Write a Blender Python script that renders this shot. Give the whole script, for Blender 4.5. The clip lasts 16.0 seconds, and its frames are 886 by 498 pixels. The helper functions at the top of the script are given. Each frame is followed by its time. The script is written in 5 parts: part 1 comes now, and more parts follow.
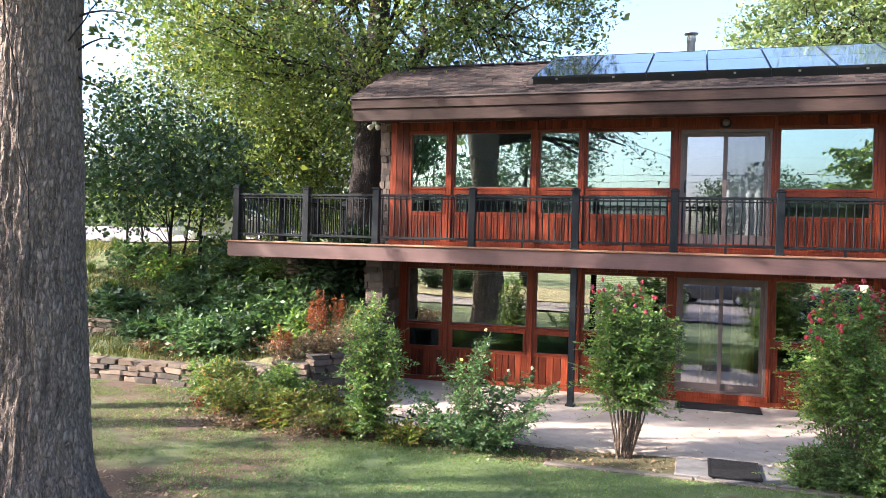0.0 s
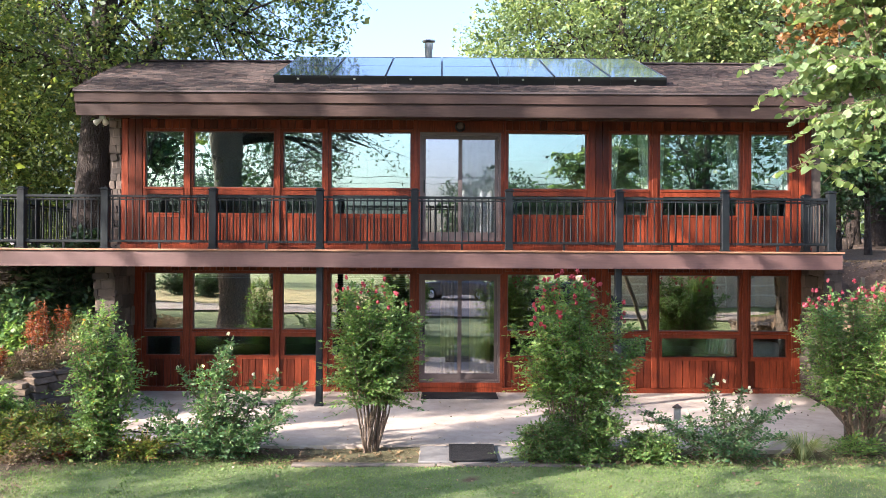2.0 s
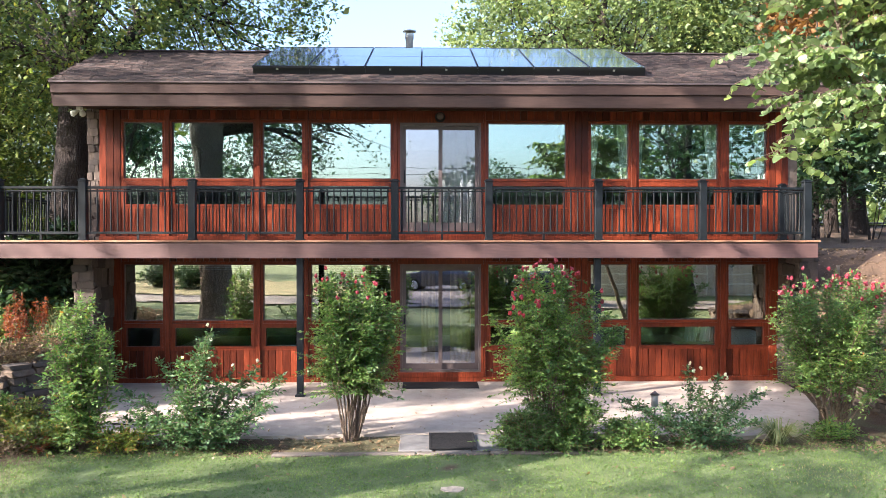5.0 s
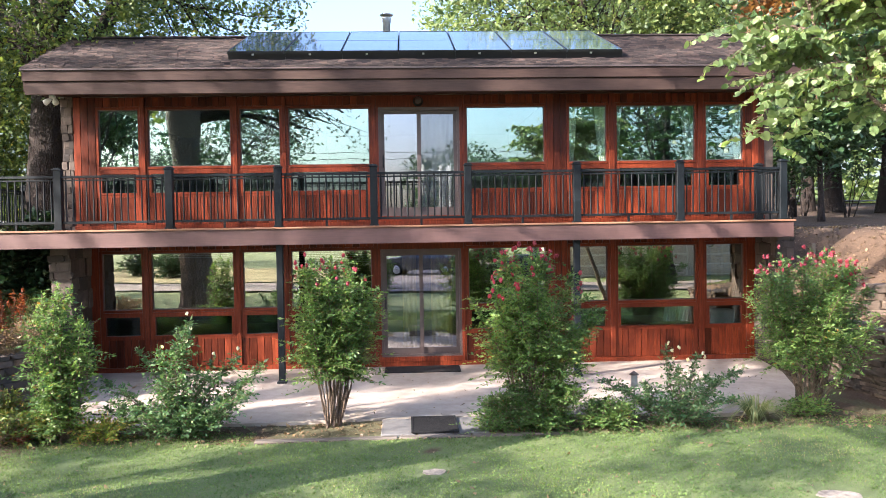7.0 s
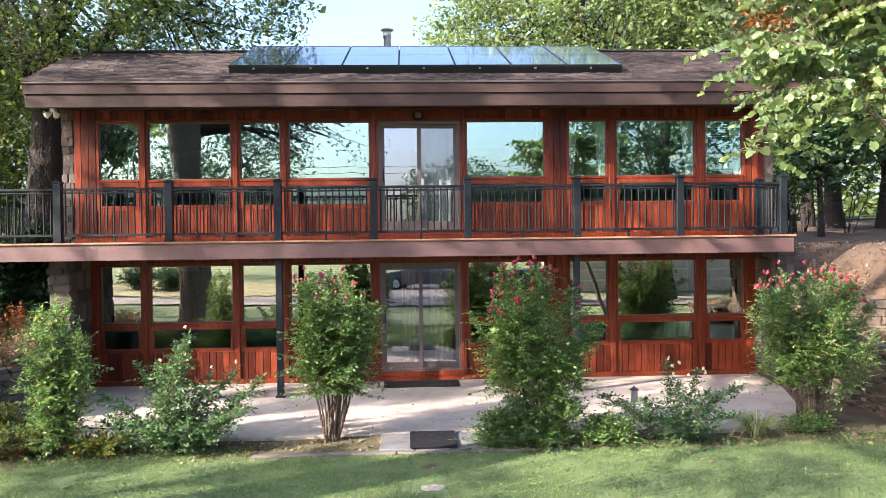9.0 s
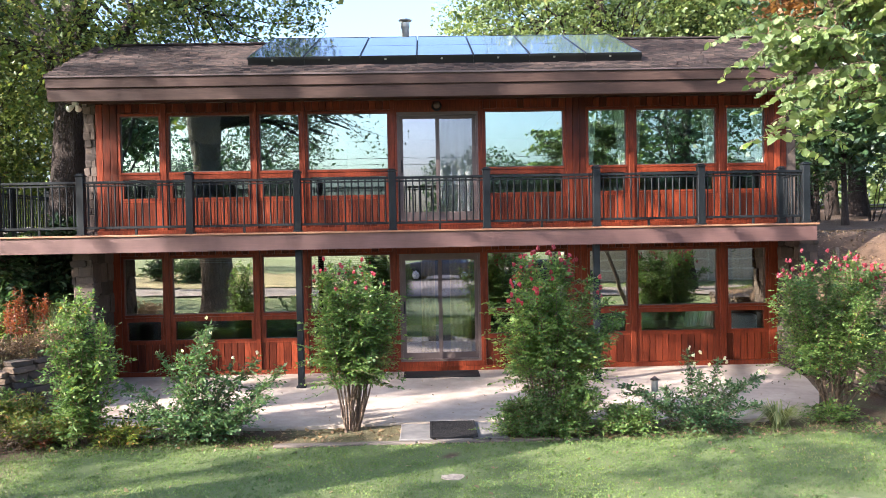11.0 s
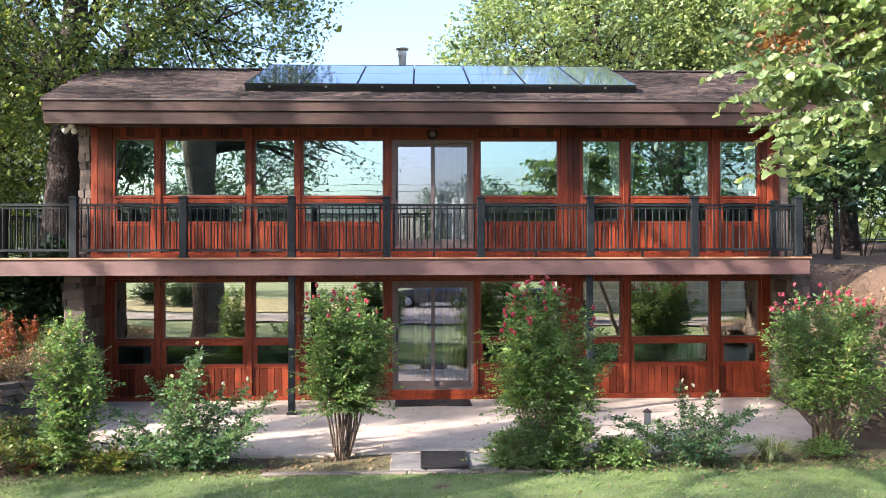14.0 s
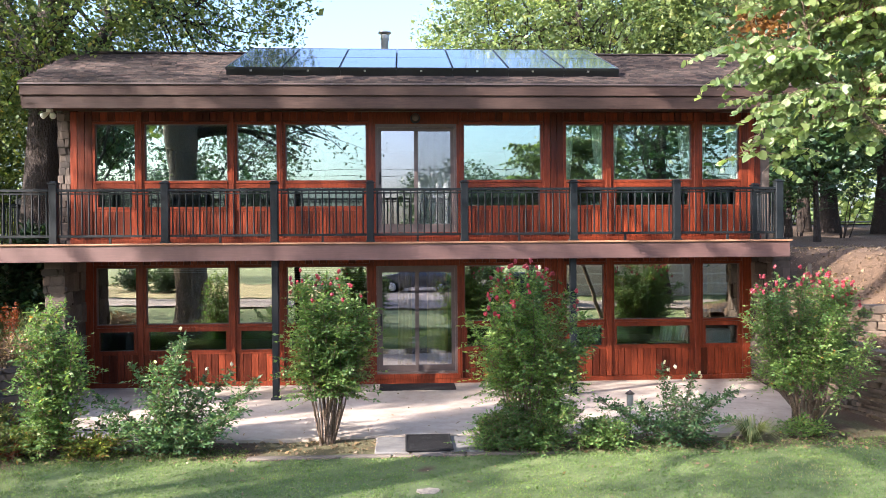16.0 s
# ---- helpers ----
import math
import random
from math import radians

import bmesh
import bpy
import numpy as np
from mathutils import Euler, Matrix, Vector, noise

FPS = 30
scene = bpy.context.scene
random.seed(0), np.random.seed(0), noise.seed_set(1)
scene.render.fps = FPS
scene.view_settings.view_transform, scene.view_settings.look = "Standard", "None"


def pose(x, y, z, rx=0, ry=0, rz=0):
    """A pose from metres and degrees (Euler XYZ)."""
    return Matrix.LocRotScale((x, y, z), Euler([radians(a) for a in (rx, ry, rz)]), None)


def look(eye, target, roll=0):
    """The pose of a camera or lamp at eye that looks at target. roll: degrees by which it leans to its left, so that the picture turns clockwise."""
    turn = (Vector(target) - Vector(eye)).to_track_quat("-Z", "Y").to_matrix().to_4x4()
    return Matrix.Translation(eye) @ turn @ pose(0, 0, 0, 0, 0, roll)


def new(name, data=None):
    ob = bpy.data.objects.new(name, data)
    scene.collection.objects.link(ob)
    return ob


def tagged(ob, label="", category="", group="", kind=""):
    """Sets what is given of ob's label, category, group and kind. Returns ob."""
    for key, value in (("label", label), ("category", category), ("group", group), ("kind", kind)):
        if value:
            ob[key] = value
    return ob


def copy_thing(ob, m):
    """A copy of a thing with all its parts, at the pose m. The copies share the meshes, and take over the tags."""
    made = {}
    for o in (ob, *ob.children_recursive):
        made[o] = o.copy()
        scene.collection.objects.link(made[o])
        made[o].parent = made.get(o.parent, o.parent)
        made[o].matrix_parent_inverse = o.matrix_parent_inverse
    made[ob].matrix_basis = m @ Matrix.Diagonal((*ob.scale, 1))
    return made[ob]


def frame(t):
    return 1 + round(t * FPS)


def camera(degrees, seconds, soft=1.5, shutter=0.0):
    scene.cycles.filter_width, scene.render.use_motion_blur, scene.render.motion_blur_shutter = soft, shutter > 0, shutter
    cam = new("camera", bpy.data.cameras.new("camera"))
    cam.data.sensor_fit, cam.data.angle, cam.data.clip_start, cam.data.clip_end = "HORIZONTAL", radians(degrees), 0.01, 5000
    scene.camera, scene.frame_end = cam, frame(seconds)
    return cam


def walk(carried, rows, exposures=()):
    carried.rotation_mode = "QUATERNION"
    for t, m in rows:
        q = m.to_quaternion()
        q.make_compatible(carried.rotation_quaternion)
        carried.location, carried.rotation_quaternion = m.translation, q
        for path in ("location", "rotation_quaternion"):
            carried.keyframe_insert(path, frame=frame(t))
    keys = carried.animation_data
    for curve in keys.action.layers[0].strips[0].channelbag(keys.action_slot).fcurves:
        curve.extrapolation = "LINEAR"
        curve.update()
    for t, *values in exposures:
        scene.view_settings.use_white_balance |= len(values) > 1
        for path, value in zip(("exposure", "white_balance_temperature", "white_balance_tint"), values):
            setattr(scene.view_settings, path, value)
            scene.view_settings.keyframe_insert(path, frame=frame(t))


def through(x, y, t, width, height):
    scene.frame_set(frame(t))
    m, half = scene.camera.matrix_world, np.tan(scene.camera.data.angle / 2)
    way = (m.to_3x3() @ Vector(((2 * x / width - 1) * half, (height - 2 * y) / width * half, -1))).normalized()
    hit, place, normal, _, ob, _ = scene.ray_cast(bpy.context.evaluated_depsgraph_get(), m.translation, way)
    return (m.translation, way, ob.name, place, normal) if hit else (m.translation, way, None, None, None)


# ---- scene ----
# ---- camera and walk ----
cam = camera(58.1, 16.0, soft=0.5)
PATH = [
    (0, (-0.507, -15.795, 2.595), (-1.108, -13.887, 2.582), 1.6),
    (0.5, (-0.49, -15.804, 2.606), (-0.83, -13.834, 2.621), 1.0),
    (1, (-0.441, -15.779, 2.57), (-0.555, -13.782, 2.591), 0.9),
    (1.5, (-0.493, -15.786, 2.553), (-0.533, -13.787, 2.565), 0.6),
    (2, (-0.391, -15.782, 2.56), (-0.384, -13.782, 2.562), 0.3),
    (2.5, (-0.393, -15.8, 2.561), (-0.372, -13.8, 2.555), 0.1),
    (3, (-0.364, -15.8, 2.543), (-0.319, -13.8, 2.532), 0.2),
    (3.5, (-0.321, -15.801, 2.551), (-0.273, -13.802, 2.534), 0.6),
    (4, (-0.315, -15.821, 2.542), (-0.285, -13.822, 2.534), 0.3),
    (6.5, (-0.304, -15.818, 2.555), (-0.219, -13.821, 2.499), -0.8),
    (7, (-0.265, -15.84, 2.553), (-0.176, -13.843, 2.492), -0.9),
    (7.5, (-0.257, -15.832, 2.546), (-0.17, -13.834, 2.495), -0.8),
    (8, (-0.268, -15.848, 2.547), (-0.179, -13.85, 2.503), -0.9),
    (8.5, (-0.253, -15.828, 2.548), (-0.163, -13.83, 2.517), -0.9),
    (9, (-0.261, -15.817, 2.547), (-0.171, -13.819, 2.522), -0.7),
    (11.5, (-0.249, -15.815, 2.534), (-0.217, -13.816, 2.485), -1.0),
    (12, (-0.265, -15.821, 2.54), (-0.23, -13.822, 2.498), -0.6),
    (12.5, (-0.273, -15.824, 2.552), (-0.234, -13.825, 2.517), -0.2),
    (13, (-0.259, -15.824, 2.555), (-0.211, -13.824, 2.537), -0.2),
    (13.5, (-0.265, -15.797, 2.562), (-0.209, -13.797, 2.574), -0.3),
    (14, (-0.266, -15.801, 2.553), (-0.207, -13.802, 2.574), -0.1),
    (14.5, (-0.253, -15.806, 2.551), (-0.181, -13.807, 2.555), -0.1),
    (15, (-0.262, -15.804, 2.541), (-0.18, -13.806, 2.537), -0.1),
    (15.5, (-0.254, -15.81, 2.557), (-0.163, -13.812, 2.545), -0.1),
    (16, (-0.262, -15.808, 2.542), (-0.163, -13.811, 2.525), -0.4),
]
walk(cam, [(t, look(eye, target, roll)) for t, eye, target, roll in PATH], [(0, 2.25, 5500, 15), (16, 2.25, 5500, 15)])

# ---- world, sun, exposure ----
SUN = Vector((-0.80, -0.40, 0.46)).normalized()
world = bpy.data.worlds.new("sky")
scene.world = world
world.use_nodes = True
wn = world.node_tree
wn.nodes.clear()
w_out = wn.nodes.new("ShaderNodeOutputWorld")
w_bg = wn.nodes.new("ShaderNodeBackground")
w_sky = wn.nodes.new("ShaderNodeTexSky")
w_sky.sky_type = "NISHITA"
w_sky.sun_disc = False
w_sky.sun_elevation = math.asin(SUN.z)
w_sky.sun_rotation = math.atan2(SUN.x, SUN.y)
w_sky.air_density, w_sky.dust_density, w_sky.ozone_density = 1.0, 4.5, 0.8
w_bg.inputs["Strength"].default_value = 0.13
wn.links.new(w_sky.outputs[0], w_bg.inputs[0])
wn.links.new(w_bg.outputs[0], w_out.inputs[0])
sun = new("sun", bpy.data.lights.new("sun", "SUN"))
sun.data.energy, sun.data.angle, sun.data.color = 5.0, radians(0.55), (1.0, 0.83, 0.63)
sun.matrix_world = look((0, 0, 30), Vector((0, 0, 30)) - SUN)

# ---- materials ----


def material(name, build, rough=0.7, metal=0.0):
    m = bpy.data.materials.new(name)
    m.use_nodes = True
    t = m.node_tree
    b = t.nodes["Principled BSDF"]
    b.inputs["Roughness"].default_value, b.inputs["Metallic"].default_value = rough, metal
    build(t, b)
    return m


def node(t, kind, **values):
    n = t.nodes.new(kind)
    for k, v in values.items():
        n.inputs[k].default_value = v
    return n


def coords(t, stretch=(1, 1, 1)):
    c, p = t.nodes.new("ShaderNodeTexCoord"), t.nodes.new("ShaderNodeMapping")
    p.inputs["Scale"].default_value = stretch
    t.links.new(c.outputs["Object"], p.inputs[0])
    return p.outputs[0]


def world_coords(t, stretch=(1, 1, 1)):
    c, p = t.nodes.new("ShaderNodeNewGeometry"), t.nodes.new("ShaderNodeMapping")
    p.inputs["Scale"].default_value = stretch
    t.links.new(c.outputs["Position"], p.inputs[0])
    return p.outputs[0]


def noise_of(t, where, scale, detail=5.0, rough=0.6):
    n = node(t, "ShaderNodeTexNoise", Scale=scale, Detail=detail, Roughness=rough)
    t.links.new(where, n.inputs["Vector"])
    return n.outputs["Fac"]


def ramp(t, fac, stops):
    r = t.nodes.new("ShaderNodeValToRGB")
    e = r.color_ramp.elements
    while len(e) < len(stops):
        e.new(0.5)
    for el, (at, col) in zip(e, stops):
        el.position, el.color = at, (*col, 1)
    t.links.new(fac, r.inputs[0])
    return r.outputs[0]


def mix(t, fac, a, b, blend="MIX"):
    m = t.nodes.new("ShaderNodeMix")
    m.data_type, m.blend_type = "RGBA", blend
    for sock, v in ((m.inputs[0], fac), (m.inputs[6], a), (m.inputs[7], b)):
        if isinstance(v, (int, float)):
            sock.default_value = v
        elif isinstance(v, tuple):
            sock.default_value = (*v, 1)
        else:
            t.links.new(v, sock)
    return m.outputs[2]


def bump(t, b, height, strength=0.4, distance=0.01):
    n = node(t, "ShaderNodeBump", Strength=strength, Distance=distance)
    t.links.new(height, n.inputs["Height"])
    t.links.new(n.outputs[0], b.inputs["Normal"])


def random_of(t, island=False):
    n = t.nodes.new("ShaderNodeNewGeometry" if island else "ShaderNodeObjectInfo")
    return n.outputs["Random Per Island" if island else "Random"]


def wood(name, dark, light, rough=0.5, stretch=(14, 14, 1.2), spread=0.6, place=world_coords):
    """Painted or stained wood with grain along the stretched axis, each board a shade of its own."""
    def build(t, b):
        at = place(t, stretch)
        grain = noise_of(t, at, 3.0, 8, 0.7)
        stain = noise_of(t, place(t), 1.3, 4)
        c = ramp(t, grain, [(0.3, dark), (0.72, light)])
        shade = ramp(t, random_of(t), [(0.0, (1 - spread * 0.6,) * 3), (1.0, (1 + spread * 0.35,) * 3)])
        c = mix(t, 1.0, c, shade, "MULTIPLY")
        c = mix(t, 0.55, c, ramp(t, stain, [(0.35, (0.5, 0.45, 0.42)), (0.65, (1.12, 1.1, 1.05))]), "MULTIPLY")
        t.links.new(c, b.inputs["Base Color"])
        t.links.new(ramp(t, grain, [(0.2, (rough - 0.12,) * 3), (0.8, (rough + 0.15,) * 3)]), b.inputs["Roughness"])
        bump(t, b, grain, 0.35, 0.004)
    return material(name, build, rough)


def plain(name, col, rough=0.5, metal=0.0, vary=0.25, scale=6.0, relief=0.15):
    def build(t, b):
        n = noise_of(t, world_coords(t), scale, 6)
        lo, hi = tuple(c * (1 - vary) for c in col), tuple(min(1, c * (1 + vary)) for c in col)
        t.links.new(ramp(t, n, [(0.3, lo), (0.7, hi)]), b.inputs["Base Color"])
        bump(t, b, noise_of(t, world_coords(t), scale * 9, 4), relief, 0.003)
    return material(name, build, rough, metal)


def leaf_material(name, dark, light, autumn=(0.16, 0.1, 0.02), rest=0.05, through=0.38, rough=0.5):
    """Thin leaves: gloss on top and light that comes through, each leaf of its own green. Noise paints lit and shaded
    clumps into the colour.
    """
    m = bpy.data.materials.new(name)
    m.use_nodes = True
    t = m.node_tree
    b = t.nodes["Principled BSDF"]
    b.inputs["Roughness"].default_value = rough
    r = random_of(t, True)
    c = ramp(t, r, [(0.0, dark), (0.8, light), (1.0 - rest, light), (1.0, autumn)])
    # cool dark and warm bright masses imitate shaded gaps and sunlit clumps
    c = mix(t, 0.7, c, ramp(t, noise_of(t, world_coords(t), 0.6, 4), [(0.34, (0.42, 0.5, 0.5)), (0.66, (1.38, 1.3, 1.03))]), "MULTIPLY")
    t.links.new(c, b.inputs["Base Color"])
    tr = t.nodes.new("ShaderNodeBsdfTranslucent")
    t.links.new(mix(t, 1.0, c, (1.45, 1.45, 0.85), "MULTIPLY"), tr.inputs[0])
    s = t.nodes.new("ShaderNodeMixShader")
    s.inputs[0].default_value = through
    t.links.new(b.outputs[0], s.inputs[1])
    t.links.new(tr.outputs[0], s.inputs[2])
    t.links.new(s.outputs[0], t.nodes["Material Output"].inputs[0])
    return m


def bark_material(name, dark, light, scale=1.0):
    def build(t, b):
        at = world_coords(t, (9 * scale, 9 * scale, 3.6 * scale))
        v = t.nodes.new("ShaderNodeTexVoronoi")
        v.feature = "DISTANCE_TO_EDGE"
        v.inputs["Scale"].default_value = 2.9
        warp = mix(t, 0.5, at, node_color(t, at))
        t.links.new(warp, v.inputs["Vector"])
        n = noise_of(t, at, 4.0, 8, 0.7)
        c = mix(t, 0.58, ramp(t, v.outputs[0], [(0.0, dark), (0.28, light)]), ramp(t, n, [(0.3, dark), (0.7, light)]))
        c = mix(t, 0.5, c, ramp(t, noise_of(t, world_coords(t), 1.7, 3), [(0.35, (0.6, 0.58, 0.55)), (0.65, (1.2, 1.15, 1.1))]), "MULTIPLY")
        t.links.new(c, b.inputs["Base Color"])
        bump(t, b, mix(t, 0.35, ramp(t, v.outputs[0], [(0.0, (0, 0, 0)), (0.3, (1, 1, 1))]), n), 1.0, 0.04)
    return material(name, build, 0.9)


def node_color(t, at):
    n = node(t, "ShaderNodeTexNoise", Scale=2.0, Detail=4.0)
    t.links.new(at, n.inputs["Vector"])
    return n.outputs["Color"]


def stone_material(name, a, b_, c_):
    def build(t, b):
        base = ramp(t, random_of(t), [(0.0, a), (0.5, b_), (1.0, c_)])
        n = noise_of(t, world_coords(t), 7.0, 8, 0.7)
        base = mix(t, 0.7, base, ramp(t, n, [(0.3, (0.5, 0.48, 0.46)), (0.7, (1.3, 1.27, 1.2))]), "MULTIPLY")
        t.links.new(base, b.inputs["Base Color"])
        bump(t, b, n, 0.7, 0.02)
    return material(name, build, 0.88)


def glass_material(name, tint, shine, through=(0.75, 0.8, 0.78), rough=0.004):
    """Coated window glass: part mirror, part clear."""
    m = bpy.data.materials.new(name)
    m.use_nodes = True
    t = m.node_tree
    t.nodes.remove(t.nodes["Principled BSDF"])
    g, c, s = t.nodes.new("ShaderNodeBsdfGlossy"), t.nodes.new("ShaderNodeBsdfTransparent"), t.nodes.new("ShaderNodeMixShader")
    g.inputs["Color"].default_value, g.inputs["Roughness"].default_value = (*tint, 1), rough
    c.inputs["Color"].default_value = (*through, 1)
    f = node(t, "ShaderNodeFresnel", IOR=1.5)
    a = t.nodes.new("ShaderNodeMath")
    a.operation = "ADD"
    a.use_clamp = True
    a.inputs[1].default_value = shine
    t.links.new(f.outputs[0], a.inputs[0])
    n = node(t, "ShaderNodeBump", Strength=0.035, Distance=0.02)
    t.links.new(noise_of(t, world_coords(t), 1.6, 1), n.inputs["Height"])
    t.links.new(n.outputs[0], g.inputs["Normal"])
    t.links.new(a.outputs[0], s.inputs[0])
    t.links.new(c.outputs[0], s.inputs[1])
    t.links.new(g.outputs[0], s.inputs[2])
    t.links.new(s.outputs[0], t.nodes["Material Output"].inputs[0])
    return m


def ground_build(t, b):
    p = world_coords(t)
    fine, mid, big = noise_of(t, p, 30, 8, 0.75), noise_of(t, p, 2.2, 6), noise_of(t, p, 0.45, 4)
    lawn = mix(t, 0.6, ramp(t, fine, [(0.3, (0.06, 0.09, 0.027)), (0.75, (0.165, 0.205, 0.072))]),
               ramp(t, mid, [(0.3, (0.08, 0.12, 0.036)), (0.7, (0.175, 0.20, 0.075))]))
    soil = ramp(t, fine, [(0.25, (0.04, 0.025, 0.014)), (0.55, (0.095, 0.058, 0.032)), (0.8, (0.18, 0.115, 0.065))])
    geo = t.nodes.new("ShaderNodeVertexColor")
    geo.layer_name = "soil"
    patchy = t.nodes.new("ShaderNodeMath")
    patchy.operation = "ADD"
    t.links.new(geo.outputs[0], patchy.inputs[0])
    t.links.new(ramp(t, mix(t, 0.5, mid, big), [(0.5, (0, 0, 0)), (0.75, (0.55, 0.55, 0.55))]), patchy.inputs[1])
    t.links.new(mix(t, ramp(t, patchy.outputs[0], [(0.35, (0, 0, 0)), (0.75, (1, 1, 1))]), lawn, soil), b.inputs["Base Color"])
    bump(t, b, mix(t, 0.4, fine, mid), 0.8, 0.05)


def dry_build(t, b):
    p = world_coords(t)
    n = mix(t, 0.5, noise_of(t, p, 25, 7, 0.75), noise_of(t, p, 1.1, 5))
    t.links.new(ramp(t, n, [(0.35, (0.12, 0.115, 0.045)), (0.5, (0.23, 0.2, 0.085)), (0.65, (0.36, 0.29, 0.15))]), b.inputs["Base Color"])
    bump(t, b, n, 0.8, 0.05)


def shingle_build(t, b):
    n = noise_of(t, world_coords(t), 40, 6, 0.8)
    c = ramp(t, random_of(t, True), [(0.0, (0.022, 0.017, 0.016)), (0.5, (0.046, 0.034, 0.03)), (1.0, (0.095, 0.064, 0.053))])
    c = mix(t, 0.6, c, ramp(t, n, [(0.3, (0.6, 0.6, 0.6)), (0.7, (1.3, 1.3, 1.3))]), "MULTIPLY")
    t.links.new(c, b.inputs["Base Color"])
    bump(t, b, n, 0.5, 0.006)


def concrete_build(t, b):
    p = world_coords(t)
    n, s, f = noise_of(t, p, 1.1, 5), noise_of(t, p, 5.0, 7, 0.7), noise_of(t, p, 90, 4)
    c = ramp(t, n, [(0.3, (0.31, 0.255, 0.205)), (0.7, (0.43, 0.365, 0.30))])
    c = mix(t, 0.5, c, ramp(t, s, [(0.32, (0.62, 0.58, 0.54)), (0.55, (1, 1, 1)), (0.75, (1.08, 1.07, 1.05))]), "MULTIPLY")
    t.links.new(c, b.inputs["Base Color"])
    bump(t, b, f, 0.3, 0.003)


def panel_build(t, b):
    p = coords(t)
    s = t.nodes.new("ShaderNodeTexBrick")
    s.offset = 0.0
    for k, v in (("Scale", 1.0), ("Mortar Size", 0.003), ("Brick Width", 0.17), ("Row Height", 0.085)):
        s.inputs[k].default_value = v
    s.inputs["Color1"].default_value, s.inputs["Color2"].default_value = (0.012, 0.017, 0.04, 1), (0.015, 0.02, 0.047, 1)
    s.inputs["Mortar"].default_value = (0.05, 0.06, 0.09, 1)
    t.links.new(p, s.inputs["Vector"])
    t.links.new(s.outputs[0], b.inputs["Base Color"])
    b.inputs["Coat Weight"].default_value, b.inputs["Coat Roughness"].default_value = 1.0, 0.05
    b.inputs["IOR"].default_value = 1.6
    t.links.new(ramp(t, noise_of(t, world_coords(t), 1.5, 5), [(0.3, (0.1,) * 3), (0.7, (0.22,) * 3)]), b.inputs["Roughness"])


CEDAR = wood("cedar_boards", (0.062, 0.011, 0.005), (0.225, 0.046, 0.016), 0.38, spread=1.0)
CEDAR_FRAME = wood("cedar_frame", (0.075, 0.014, 0.006), (0.225, 0.046, 0.017), 0.36, spread=0.3)
FASCIA = wood("brown_fascia", (0.042, 0.026, 0.021), (0.095, 0.060, 0.049), 0.6, (1.0, 12, 14), 0.3)
BEAM = wood("brown_deck_band", (0.10, 0.054, 0.048), (0.14, 0.079, 0.07), 0.6, (0.8, 12, 12), 0.2)
DECKING = wood("decking", (0.30, 0.15, 0.08), (0.48, 0.27, 0.15), 0.65, (1.0, 14, 14), 0.4)
TIMBER = wood("weathered_timber", (0.07, 0.06, 0.05), (0.19, 0.16, 0.135), 0.9, (1.0, 12, 12), 0.3)
BLACK = plain("black_powder_coat", (0.010, 0.013, 0.015), 0.55, 0.0, 0.2, 5, 0.05)
BRONZE = plain("bronze_door_frame", (0.10, 0.075, 0.068), 0.45, 0.2, 0.15, 5, 0.05)
METAL = plain("galvanised_steel", (0.6, 0.59, 0.57), 0.45, 0.35, 0.2, 8, 0.05)
RUBBER = plain("black_rubber", (0.012, 0.012, 0.013), 0.8, 0.0, 0.35, 12, 0.4)
FRAME_ALU = plain("panel_frame", (0.03, 0.032, 0.036), 0.35, 0.6, 0.1)
PLASTER = plain("interior_paint", (0.32, 0.29, 0.24), 0.8, 0.0, 0.12, 2)
FLOORING = wood("interior_floor", (0.12, 0.065, 0.03), (0.25, 0.15, 0.08), 0.4, (1, 10, 10), 0.2)
CURTAIN = plain("pale_curtain", (0.88, 0.88, 0.83), 0.85, 0.0, 0.1, 3)
AMBER_CURTAIN = plain("ochre_curtain", (0.42, 0.29, 0.10), 0.85, 0.0, 0.2, 3)
WHITE = plain("white_plastic", (0.68, 0.69, 0.66), 0.5, 0.0, 0.06, 3)
LAMP_GLASS = plain("lamp_lens", (0.35, 0.34, 0.33), 0.2, 0.0, 0.1)
for dull in (RUBBER, BLACK, CEDAR, CEDAR_FRAME, FASCIA):
    dull.node_tree.nodes["Principled BSDF"].inputs["Specular IOR Level"].default_value = 0.2
STONE = stone_material("sandstone", (0.06, 0.048, 0.039), (0.115, 0.086, 0.062), (0.175, 0.13, 0.092))
PIER_STONE = stone_material("pier_stone", (0.035, 0.028, 0.023), (0.07, 0.054, 0.044), (0.13, 0.10, 0.08))
MORTAR = plain("mortar_and_earth", (0.10, 0.082, 0.068), 0.95, 0.0, 0.4, 6, 0.6)
GROUND = material("lawn_and_soil", ground_build, 0.95)
DRY_LAWN = material("dry_lawn", dry_build, 0.95)
SHINGLES = material("asphalt_shingles", shingle_build, 0.9)
CONCRETE = material("concrete", concrete_build, 0.85)
LAWN_STONE = plain("dusty_stone", (0.27, 0.23, 0.185), 0.95, 0.0, 0.45, 14, 0.5)
ASPHALT = plain("pale_road", (0.175, 0.15, 0.135), 0.9, 0.0, 0.25, 1.2, 0.3)
CELLS = material("solar_cells", panel_build, 0.15)
GLASS = glass_material("window_glass", (0.76, 0.93, 0.87), 0.29, (0.88, 0.92, 0.9))
DOOR_GLASS = glass_material("door_glass", (0.88, 0.88, 0.96), 0.24)
LOW_GLASS = glass_material("lower_window_glass", (0.95, 0.92, 0.82), 0.40)
DULL_GLASS = glass_material("awning_glass", (0.6, 0.78, 0.82), 0.11, (0.72, 0.77, 0.77), 0.05)
